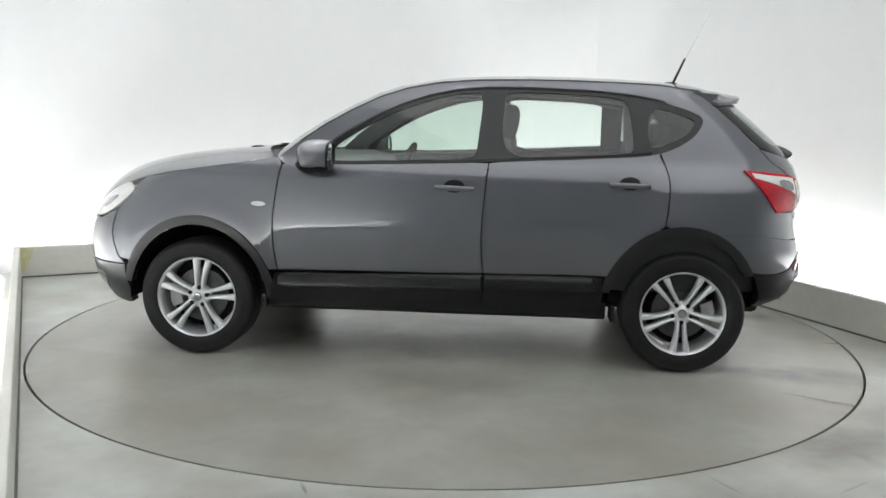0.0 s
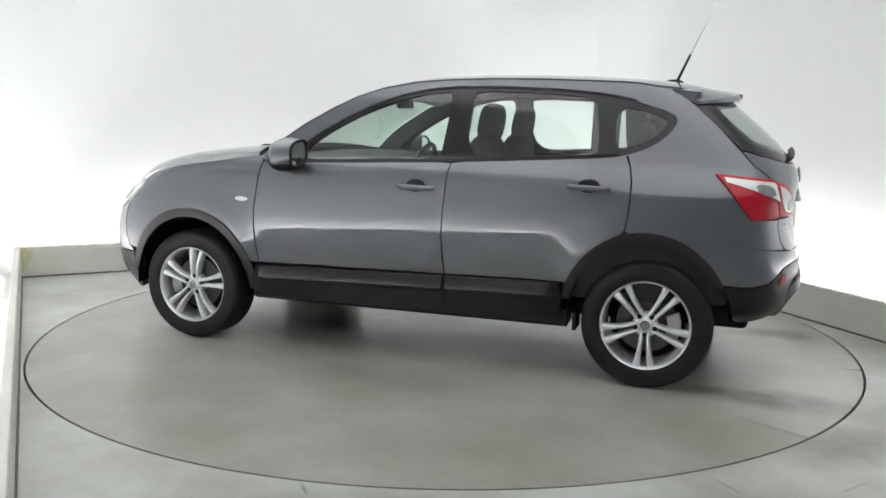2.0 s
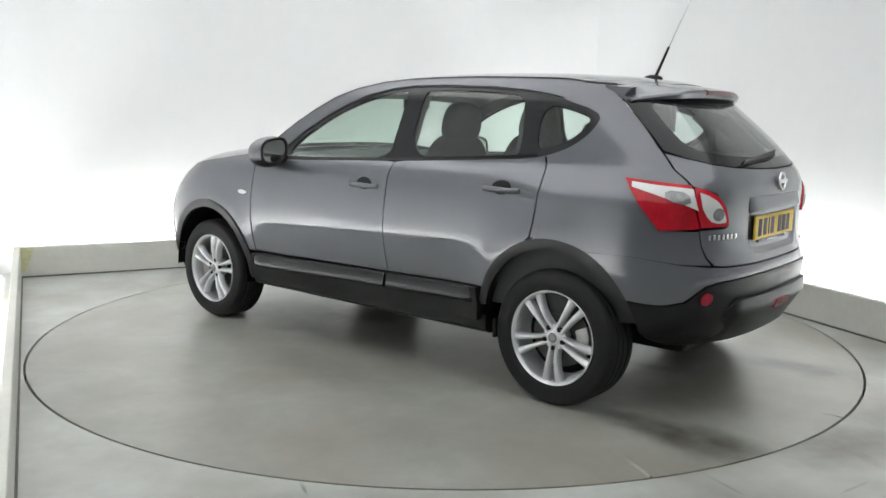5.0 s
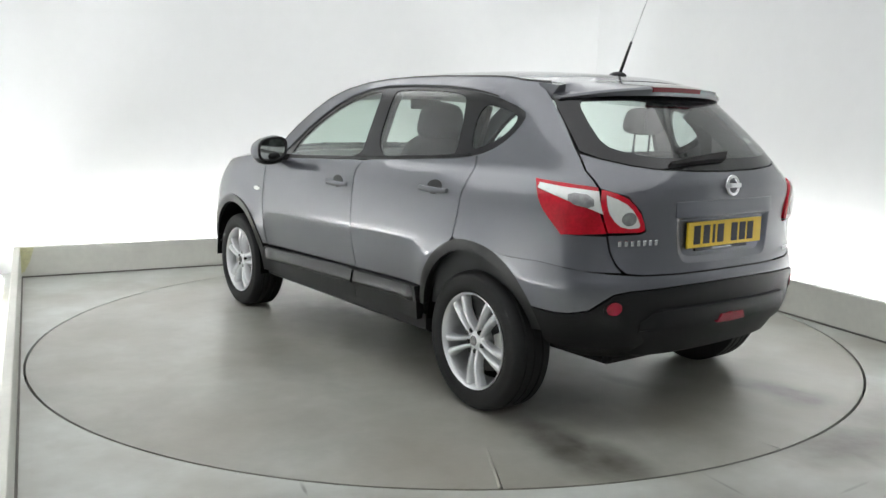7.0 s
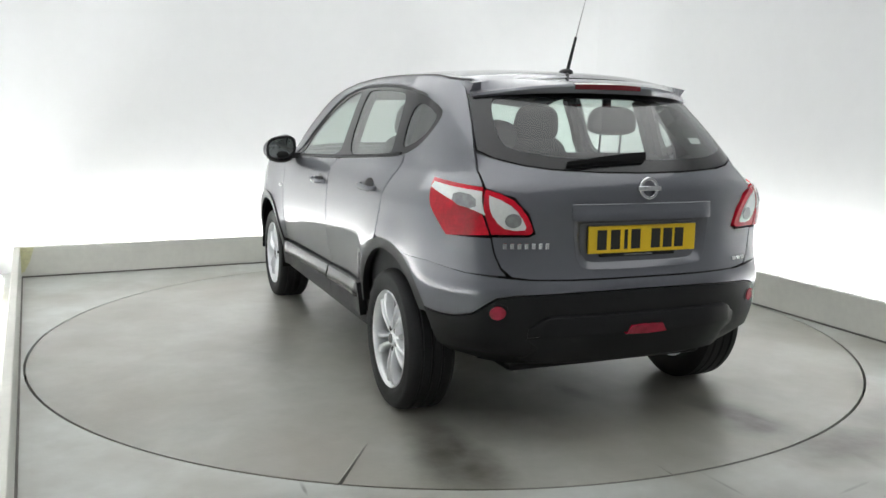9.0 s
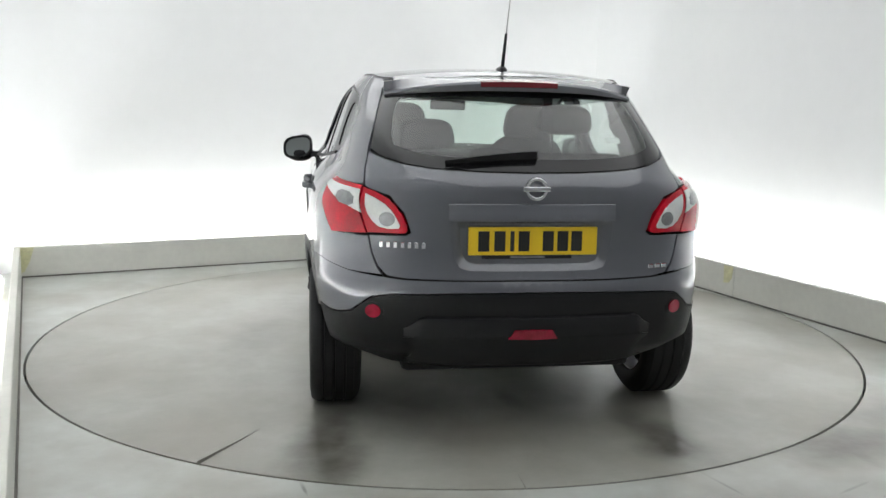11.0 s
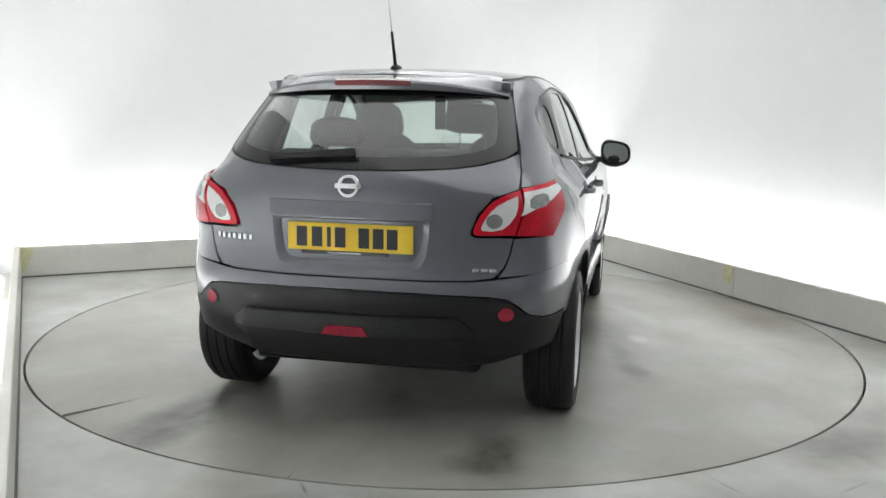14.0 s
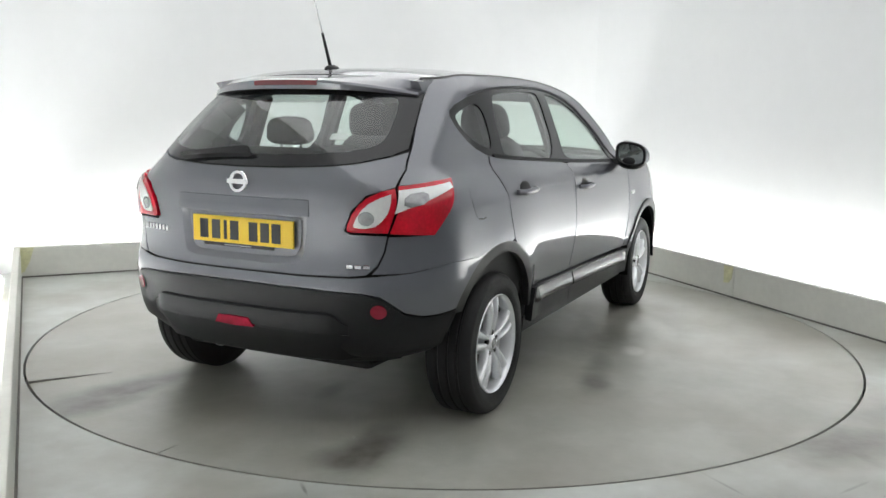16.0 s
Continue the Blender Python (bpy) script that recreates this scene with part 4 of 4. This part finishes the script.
        bm = box(bmesh.new(), -2.0015, -1.9985, y - w, y + w, 0.802, 0.882)
        part("bar", bm, INK, plate)
    bm = box(bmesh.new(), -1.998, -1.980, -0.16, 0.20, 0.772, 0.785, 0.001)
    part("plate_holder", bm, GLOSSBLACK, plate, "black plate holder edge")
    bm = box(bmesh.new(), -2.000, -1.9975, -0.05, 0.09, 0.776, 0.782)
    part("bar", bm, GREYLENS, plate)
    # badge: ring and bar
    bm = bmesh.new()
    prof = [(0.0385 + 0.008 * math.cos(a), 0.006 * math.sin(a)) for a in np.linspace(0, 2 * math.pi, 9)[:-1]]
    lathe(bm, prof, 32, True)
    box(bm, -0.055, 0.055, -0.007, 0.007, -0.010, 0.010, 0.003)
    p = shell(0.0, 1.048)
    part("badge", bm, CHROME, gate, "chrome ring and bar badge", smooth=True, loc=Matrix.Translation((p[0] - 0.008, -0.004, 1.048)) @ pose(0, 0, 0, 0, 0, 90) @ pose(0, 0, 0, 6))
    # model name and trim badge as plain bars
    for k in range(7):
        y = 0.592 - 0.027 * k
        u = u_of("y", y, 0.822)
        q, nn = shell(u, 0.822), shell_normal(u, 0.822)
        bm = box(bmesh.new(), -0.002, 0.002, -0.0075, 0.0075, -0.0115, 0.0115, 0.001, 1)
        part("letter_bar", bm, CHROME, gate, loc=Matrix.Translation(q + nn * 0.003) @ Vector(nn).to_track_quat("X", "Z").to_matrix().to_4x4())
    for k in range(3):
        y = -0.505 - 0.032 * k
        u = -u_of("y", -y, 0.731)
        q, nn = shell(u, 0.731), shell_normal(u, 0.731)
        bm = box(bmesh.new(), -0.003, 0.003, -0.014, 0.014, -0.008, 0.008, 0.002, 1)
        part("letter_bar", bm, CHROME, gate, loc=Matrix.Translation(q + nn * 0.003) @ Vector(nn).to_track_quat("X", "Z").to_matrix().to_4x4())
    # rear glass with a black border
    glass = [("y", 0.0, 1.112), ("y", 0.20, 1.115), ("y", 0.40, 1.125), ("y", 0.50, 1.139), ("y", 0.587, 1.164), ("y", 0.624, 1.192), ("y", 0.597, 1.295), ("y", 0.565, 1.400), ("y", 0.549, 1.44), ("y", 0.30, 1.452), ("y", 0.0, 1.455)]
    pane = [("y", 0.0, 1.160), ("y", 0.20, 1.162), ("y", 0.38, 1.170), ("y", 0.49, 1.190), ("y", 0.545, 1.215), ("y", 0.535, 1.30), ("y", 0.508, 1.385), ("y", 0.48, 1.405), ("y", 0.25, 1.412), ("y", 0.0, 1.413)]
    hp = chaikin(both(pane), 1)
    skin_u("rear_window_border", both(glass), GLOSSBLACK, gate, "black rear glass border", holes=[hp], off=-0.002, depth=0.006)
    skin_u("rear_window", hp, GLASSDARK, gate, "tinted rear glass", off=-0.0025, depth=0)
    # wiper
    bm = bmesh.new()
    pts = []
    for k in range(13):
        y = 0.345 - 0.36 * k / 12
        zz = 1.128 + 0.030 * k / 12 + 0.004 * math.sin(math.pi * k / 12)
        u = u_of("y", abs(y), zz) * (1 if y >= 0 else -1)
        q, nn = shell(u, zz), shell_normal(u, zz)
        h = 0.006 + 0.011 * k / 12
        pts.append([tuple(q + nn * d + np.array((0, 0, dz))) for d, dz in ((0.004, -h), (0.028, -h * 0.7), (0.032, h), (0.008, h))])
    bm = loft(pts, True)
    part("rear_wiper", bm, BLACK, gate, "black rear wiper")
    # spoiler
    def lip(y):
        t = abs(y) / 0.553
        return -1.698 + 0.195 * t ** 3.0, 1.432 - 0.026 * t ** 2.6, 0.046 - 0.024 * t ** 2
    rows = []
    for y in np.linspace(-0.553, 0.553, 31):
        t = abs(y) / 0.553
        xe, zb, th = lip(y)
        lift = 0.030 * (1 - t ** 2.4)
        rows.append([(-1.36, y, 1.482 + lift * 1.25), (-1.50, y, 1.468 + lift * 1.2), (xe + 0.04, y, zb + th + 0.004), (xe + 0.006, y, zb + th - 0.006), (xe, y, zb + th - 0.016),
                     (xe + 0.010, y, zb), (-1.50, y, 1.405 + lift * 0.5), (-1.40, y, 1.43 + lift * 0.5)])
    sp = part("spoiler", loft(rows, True), PAINT, car, "body-coloured roof spoiler", smooth=True)
    rows = []
    for y in np.linspace(-0.165, 0.165, 15):
        xe, zb, th = lip(y)
        rows.append([(xe + 0.015, y, zb + th - 0.001), (xe - 0.004, y, zb + th - 0.008), (xe - 0.002, y, zb + 0.016), (xe + 0.015, y, zb + 0.012)])
    part("brake_light", loft(rows, True), DARKRED, sp, "dark red high brake light")
    # bumper: painted upper part, black lower part
    e0 = arch_at(ARCH_R, 0.7412, -1)
    e1 = arch_at(ARCH_R, 0.545, -1)
    side = arch(ARCH_R, e0, e1, 1.0, 6)
    up = [("y", 0.0, 0.684), ("y", 0.30, 0.684), ("y", 0.51, 0.687), ("y", 0.585, 0.694), ("y", 0.66, 0.702), ("y", 0.72, 0.710), (-1.69, 0.7388)] + side \
        + [(-1.76, 0.535), ("y", 0.76, 0.536), ("y", 0.71, 0.552), ("y", 0.67, 0.590), ("y", 0.63, 0.620), ("y", 0.56, 0.632), ("y", 0.30, 0.642), ("y", 0.0, 0.645)]
    bumper = skin_u("rear_bumper", both(up), PAINT, car, "body-coloured upper rear bumper", off=0.001, depth=0.03)
    side = arch(ARCH_R, arch_at(ARCH_R, 0.540, -1), arch_at(ARCH_R, 0.335, -1), 1.0, 7)
    lowp = [("y", 0.0, 0.640), ("y", 0.30, 0.637), ("y", 0.56, 0.627), ("y", 0.625, 0.615), ("y", 0.665, 0.586), ("y", 0.705, 0.547), ("y", 0.757, 0.531), (-1.76, 0.530)] + side \
        + [(-1.75, 0.322), ("y", 0.60, 0.316), ("y", 0.48, 0.318), ("y", 0.0, 0.322)]
    low_b = skin_u("bumper_cladding", both(lowp), BLACK, bumper, "matt black lower rear bumper", off=0.004, depth=0.05)
    insert_band = ((0.547, 0.000), (0.543, 0.016), (0.538, 0.019), (0.482, 0.027), (0.476, 0.027), (0.470, 0.012))
    insert_foot = ((0.470, 0.016), (0.462, 0.019), (0.352, 0.016), (0.346, 0.002))
    for name, profile, m, note in (("bumper_insert", insert_band, BLACK, "satin black step across the bumper"), ("bumper_foot", insert_foot, BLACK, "matt black foot of the bumper")):
        bm = bmesh.new()
        rows = []
        for y in np.linspace(-0.505, 0.505, 41):
            end = ease((0.505 - abs(y)) / 0.075)
            ring = []
            for z, out in profile:
                zz = z - 0.45 * (z - 0.440) * (1 - end) * (z > 0.45)
                u = u_of("y", abs(y), zz) * (1 if y >= 0 else -1)
                ring.append(bm.verts.new(shell(u, zz) + shell_normal(u, zz) * (0.004 + out * (0.15 + 0.85 * end))))
            rows.append(ring)
        for ra, rb in zip(rows, rows[1:]):
            for k in range(len(ra) - 1):
                bm.faces.new((ra[k], ra[k + 1], rb[k + 1], rb[k]))
        bm.faces.new(rows[0])
        bm.faces.new(rows[-1][::-1])
        bmesh.ops.recalc_face_normals(bm, faces=bm.faces)
        part(name, bm, m, bumper, note, smooth=True)
    fog = [("y", 0.0, 0.502), ("y", 0.075, 0.500), ("y", 0.098, 0.468), ("y", 0.0, 0.465)]
    skin_u("fog_lamp", both(fog), REFLECTOR, bumper, "red rear fog lamp", off=0.036, depth=0.018, step=0.02)


def build_under(car):
    bm = bmesh.new()
    box(bm, -1.80, 1.95, -0.50, 0.50, 0.26, 0.40, 0.03)
    box(bm, -0.90, 0.90, -0.74, 0.74, 0.27, 0.40, 0.02)
    box(bm, -1.80, -1.66, -0.54, 0.54, 0.40, 0.60, 0.03)
    part("underbody", bm, BLACK, car, "dark underbody")
    bm = bmesh.new()
    tube(bm, (-1.55, 0.40, 0.32), (-1.70, 0.40, 0.300), 0.022, 0.022)
    tube(bm, (-1.69, 0.40, 0.310), (-1.72, 0.40, 0.262), 0.023, 0.023)
    bmesh.ops.create_uvsphere(bm, u_segments=16, v_segments=10, radius=1, matrix=Matrix.Translation((-1.55, 0.15, 0.34)) @ Matrix.Diagonal((0.14, 0.30, 0.07, 1)))
    part("exhaust", bm, DARKMETAL, car, "dull steel exhaust", smooth=True)
    for ax in (AX_F, AX_R):
        part("axle", tube(bmesh.new(), (ax, -0.70, 0.31), (ax, 0.70, 0.31), 0.04, 0.04), DARKMETAL, car)
    # front bumper and nose, closed
    pts = [(1.7625, 0.528), (1.8025, 0.66), (1.7725, 0.787), (1.90, 0.735), (1.99, 0.725), (2.03, 0.76)]
    w = wrap(pts)
    low = wrap([(1.745, 0.518)])
    outer = w + [(TOTAL, 0.77), (TOTAL, 0.495)] + wrap([(1.76, 0.497), (1.725, 0.500)]) + low
    for s in (1, -1):
        me = panel_mesh("front_bumper", outer, off=0.003)
        link("front_bumper", me if s > 0 else flip_mesh(me), PAINT, car, "body-coloured front bumper")
        outer2 = wrap([(1.722, 0.490), (1.76, 0.488)]) + [(TOTAL, 0.485), (TOTAL, 0.27)] + wrap([(1.76, 0.262), (1.71, 0.268), (1.705, 0.36)])
        me = panel_mesh("bumper_cladding", outer2, off=0.002, depth=0.04)
        link("bumper_cladding", me if s > 0 else flip_mesh(me), LITBLACK, car, "matt black lower front bumper")
        fx = wrap([(1.90, 0.43), (1.97, 0.43), (2.0, 0.38), (1.97, 0.34), (1.90, 0.34), (1.88, 0.385)])
        me = panel_mesh("front_fog_lamp", fx, off=0.006, depth=0.01, step=0.02)
        link("front_fog_lamp", me if s > 0 else flip_mesh(me), GREYLENS, car, "round front fog lamp")


def build_wheel(car, x, s, turn):
    m = pose(x, (0.884 if x > 0 else 0.868) * s, HUB_Z) @ (pose(0, 0, 0) if s > 0 else pose(0, 0, 0, 0, 0, 180)) @ pose(0, 0, 0, 0, turn, 0)
    # the outer face looks along +y
    bm = bmesh.new()
    lathe(bm, [(0.208, -0.19), (0.216, -0.19), (0.214, -0.17), (0.212, -0.10), (0.212, -0.03), (0.214, -0.014), (0.219, -0.004), (0.224, 0.000), (0.221, 0.004), (0.214, -0.003), (0.209, -0.020), (0.206, -0.06), (0.204, -0.12)], 72, True)
    wheel = part("wheel", bm, ALLOY, car, "silver five twin-spoke alloy wheel", smooth=True, loc=m)
    bm = bmesh.new()
    R = TYRE_R
    prof = [(0.214, -0.200), (0.235, -0.212), (0.265, -0.216), (0.292, -0.208), (0.308, -0.196), (R - 0.004, -0.182)]
    for yy in (-0.165, -0.118, -0.072):
        prof += [(R, yy - 0.016), (R, yy + 0.016), (R - 0.007, yy + 0.0185), (R - 0.007, yy + 0.0245)]
    prof += [(R, -0.042), (R - 0.002, -0.022), (R - 0.009, -0.008), (0.305, 0.002), (0.296, 0.007), (0.289, 0.006), (0.268, 0.011), (0.246, 0.009), (0.232, 0.003), (0.224, -0.004), (0.214, -0.012)]
    lathe(bm, prof, 96, True)
    part("tyre", bm, RUBBER, wheel, "black road tyre", smooth=True)
    bm = bmesh.new()
    lathe(bm, [(0.002, -0.085), (0.15, -0.085), (0.15, -0.10), (0.002, -0.10)], 48)
    part("brake_disc", bm, DARKMETAL, wheel, "dull brake disc", smooth=True)
    bm = bmesh.new()
    lathe(bm, [(0.002, -0.11), (0.185, -0.11), (0.185, -0.13), (0.002, -0.13)], 48)
    part("backing_plate", bm, LINER, wheel)
    bm = bmesh.new()
    side = -1 if x > 0 else 1
    arcs = [(rr * math.sin(a) * -side, rr * math.cos(a)) for rr, seq in ((0.172, (1.15, 1.45, 1.75, 2.0)), (0.105, (2.0, 1.75, 1.45, 1.15))) for a in seq]
    prism(bm, arcs, 1, -0.083, -0.048)
    bmesh.ops.bevel(bm, geom=list(bm.edges), offset=0.006, segments=2, affect="EDGES", profile=0.5)
    part("brake_caliper", bm, CASTING, wheel, "bare metal brake caliper", smooth=True, loc=pose(0, 0, 0, 0, -turn, 0))
    bm = bmesh.new()
    lathe(bm, [(0.002, -0.012), (0.024, -0.013), (0.030, -0.016), (0.036, -0.022), (0.060, -0.030), (0.066, -0.045), (0.060, -0.08), (0.002, -0.08)], 40)
    part("hub", bm, ALLOY, wheel, smooth=True)
    bm = bmesh.new()
    lathe(bm, [(0.002, -0.006), (0.020, -0.008), (0.024, -0.013), (0.002, -0.014)], 24)
    part("hub_cap", bm, GREYLENS, wheel, "grey hub cap", smooth=True)
    spoke_me = {}
    for k in range(5):
        a = 2 * math.pi * k / 5
        for d in (-1, 1):
            if d not in spoke_me:
                bm = bmesh.new()
                rows = []
                for t in np.linspace(0, 1, 8):
                    r = 0.040 + 0.172 * t
                    off = d * (0.0165 + 0.004 * t + 0.017 * t * t)
                    w = 0.0100 + 0.010 * t ** 2.5
                    y = -0.024 + 0.012 * math.sin(math.pi * t) + 0.008 * t
                    rows.append([(off - w, y - 0.040, r), (off - w, y - 0.007, r), (off - w * 0.6, y + 0.002, r), (off, y + 0.005, r), (off + w * 0.6, y + 0.002, r), (off + w, y - 0.007, r), (off + w, y - 0.040, r)])
                tmp = part("spoke", loft(rows, True), ALLOY, wheel, smooth=True)
                spoke_me[d] = tmp.data
                tmp.matrix_basis = Matrix.Rotation(a, 4, "Y")
            else:
                o = new("spoke", spoke_me[d])
                o.parent = wheel
                o.matrix_basis = Matrix.Rotation(a, 4, "Y")
        bm = bmesh.new()
        lathe(bm, [(0.002, 0.004), (0.0115, 0.003), (0.0125, -0.018), (0.002, -0.018)], 10)
        part("wheel_nut", bm, BLACK, wheel, smooth=True, loc=Matrix.Translation((0.050 * math.sin(a), -0.022, 0.050 * math.cos(a))))
    return wheel


def rbox(x0, x1, y0, y1, z0, z1, b, tilt=0.0):
    bm = box(bmesh.new(), x0, x1, y0, y1, z0, z1, b, 4)
    if tilt:
        bmesh.ops.rotate(bm, verts=bm.verts, cent=((x0 + x1) / 2, 0, z0), matrix=Matrix.Rotation(radians(tilt), 3, "Y"))
    return bm


def cushion(cx, cy, cz, rx, ry, rz, e=0.62, tilt=0.0):
    """A padded block with full, rounded edges."""
    bm = bmesh.new()
    bmesh.ops.create_uvsphere(bm, u_segments=28, v_segments=18, radius=1)
    for v in bm.verts:
        v.co = [math.copysign(abs(k) ** e, k) for k in v.co]
        v.co = (v.co.x * rx, v.co.y * ry * (1 - 0.10 * v.co.z), v.co.z * rz)
    bmesh.ops.rotate(bm, verts=bm.verts, cent=(0, 0, 0), matrix=Matrix.Rotation(radians(tilt), 3, "Y"))
    bmesh.ops.translate(bm, verts=bm.verts, vec=(cx, cy, cz))
    return bm


def build_cabin(car):
    # inner lining of doors and tail below the glass
    u1 = u_of("x", 0.95, 0.8)
    for s in (1, -1):
        outer = [(u_of("x", -1.80, 0.5), 0.42), (u1, 0.42), (u1, 1.05), (u_of("x", -0.3, 1.08), 1.08), (u_of("x", -1.1, 1.12), 1.13), (u_of("x", -1.42, 1.2), 1.17), (u_of("x", -1.75, 1.1), 1.10)]
        me = panel_mesh("door_lining", outer, off=-0.05, depth=0, step=0.08)
        link("door_lining", me if s > 0 else flip_mesh(me), CABIN, car, "dark inner lining")
        pil = wrap([(-0.215, 1.08), (-0.325, 1.08), (-0.345, 1.475), (-0.255, 1.475)])
        me = panel_mesh("pillar_trim", pil, off=-0.035, depth=0.025, step=0.06)
        link("pillar_trim", me if s > 0 else flip_mesh(me), CABIN, car, "dark pillar trim")
        pil = wrap([(-0.995, 1.12), (-1.13, 1.135), (-1.13, 1.42), (-0.985, 1.445)])
        me = panel_mesh("pillar_trim", pil, off=-0.035, depth=0.03, step=0.06)
        link("pillar_trim", me if s > 0 else flip_mesh(me), CABIN, car, "dark pillar trim")
        pil = wrap([(-1.40, 1.17), ("y", 0.60, 1.17), ("y", 0.575, 1.25), ("y", 0.545, 1.38), (-1.36, 1.42), (-1.41, 1.34)])
        me = panel_mesh("pillar_trim", pil, off=-0.04, depth=0.09, step=0.06)
        link("pillar_trim", me if s > 0 else flip_mesh(me), CABIN, car, "dark pillar trim")
    bm = box(bmesh.new(), -0.89, 0.89, -0.74, 0.74, 0.402, 0.43)
    box(bm, -1.80, -0.89, -0.51, 0.51, 0.402, 0.43)
    part("cabin_floor", bm, CABIN, car)
    part("tailgate_lining", box(bmesh.new(), -1.87, -1.84, -0.58, 0.58, 0.43, 1.07), CABIN, car)
    part("parcel_shelf", box(bmesh.new(), -1.76, -1.30, -0.60, 0.60, 1.085, 1.105, 0.008), CABIN, car, "dark parcel shelf")
    part("bulkhead", box(bmesh.new(), 0.95, 0.99, -0.76, 0.76, 0.40, 1.05), CABIN, car)
    rows = [[(x, y, z + 0.02 * math.cos(y * 2)) for y in np.linspace(-0.76, 0.76, 13)] for x, z in ((0.96, 1.045), (0.80, 1.085), (0.60, 1.085), (0.47, 1.05), (0.42, 0.95), (0.50, 0.80))]
    part("dashboard", loft(rows), CABIN, car, "dark dashboard", smooth=True)
    bm = lathe(bmesh.new(), [(0.175 + 0.016 * math.cos(a), 0.016 * math.sin(a)) for a in np.linspace(0, 2 * math.pi, 11)[:-1]], 36, True)
    box(bm, -0.165, 0.165, -0.015, 0.015, -0.02, 0.02, 0.008)
    box(bm, -0.06, 0.06, -0.02, 0.02, -0.16, 0.05, 0.015)
    part("steering_wheel", bm, CABIN, car, "black steering wheel", smooth=True, loc=pose(0.35, -0.37, 0.985, 0, 0, 90) @ pose(0, 0, 0, -26))
    # front seats
    for y in (0.37, -0.37):
        bm = rbox(-0.25, 0.28, y - 0.25, y + 0.25, 0.52, 0.66, 0.05)
        seat = part("front_seat", bm, CLOTH, car, "dark cloth front seat", smooth=True)
        part("backrest", cushion(-0.283, y, 0.908, 0.085, 0.25, 0.328, 0.55, -13), CLOTH, seat, smooth=True)
        part("headrest", cushion(-0.365, y, 1.300, 0.057, 0.140, 0.105, 0.62, -10), CLOTH, seat, smooth=True)
        for d in (-0.06, 0.06):
            bm = bmesh.new()
            tube(bm, (-0.32, y + d, 1.14), (-0.345, y + d, 1.24), 0.006, 0.006, 8)
            part("headrest_post", bm, CHROME, seat)
    bench = part("rear_seat", rbox(-1.02, -0.54, -0.66, 0.66, 0.52, 0.66, 0.05), CLOTH, car, "dark cloth rear bench", smooth=True)
    part("backrest", rbox(-1.14, -1.00, -0.66, 0.66, 0.60, 1.165, 0.05, -12), CLOTH, bench, smooth=True)
    for y, up in ((0.33, 0.0), (-0.34, 0.075), (0.02, -0.075)):
        w = 0.13 if y != 0.02 else 0.11
        part("headrest", cushion(-1.215, y, (1.243 if y != 0.02 else 1.205) + up, 0.052, w, 0.070 if y != 0.02 else 0.048, 0.6, -6), CLOTH, bench, smooth=True)
        for d in (-0.06, 0.06):
            bm = bmesh.new()
            tube(bm, (-1.195, y + d, 1.06), (-1.21, y + d, 1.19 + up), 0.006, 0.006, 8)
            part("headrest_post", bm, CHROME, bench)
    part("seat_belt", box(bmesh.new(), -1.354, -1.346, -0.240, -0.192, 1.265, 1.46, 0.002), CLOTH, car, "black rear seat belt from the roof")
    me = panel_mesh("sticker", wrap([("y", -0.405, 1.228), ("y", -0.335, 1.228), ("y", -0.335, 1.252), ("y", -0.405, 1.252)]), off=-0.006, depth=0.001, step=0.02)
    link("sticker", me, CLEARLENS, car, "small white paper sticker on the rear glass")
    bm = rbox(0.30, 0.33, -0.115, 0.115, 1.375, 1.44, 0.012)
    tube(bm, (0.33, 0, 1.41), (0.42, 0, 1.46), 0.01, 0.01, 8)
    part("interior_mirror", bm, BLACK, car, "black interior mirror", smooth=True)


def build_car():
    car = new("car")
    tagged(car, "dark grey metallic five-door crossover car on the turntable", "car")
    for s in (1, -1):
        build_side(car, s)
    build_top(car)
    build_tail(car)
    build_under(car)
    build_cabin(car)
    build_wheel(car, AX_F, 1, -8)
    build_wheel(car, AX_R, 1, 36)
    build_wheel(car, AX_F, -1, 10)
    build_wheel(car, AX_R, -1, 2)
    return car


car = build_car()


def motions():
    def turn(t):
        return pose(0, 0, 0, 0, 0, 174.866 - 6.9333 * t)
    offset = pose(-0.0127, -0.0415, 0)
    walk(turntable, [(t, turn(t)) for t in range(0, 17)])
    walk(car, [(t, turn(t) @ offset) for t in range(0, 17)])


motions()
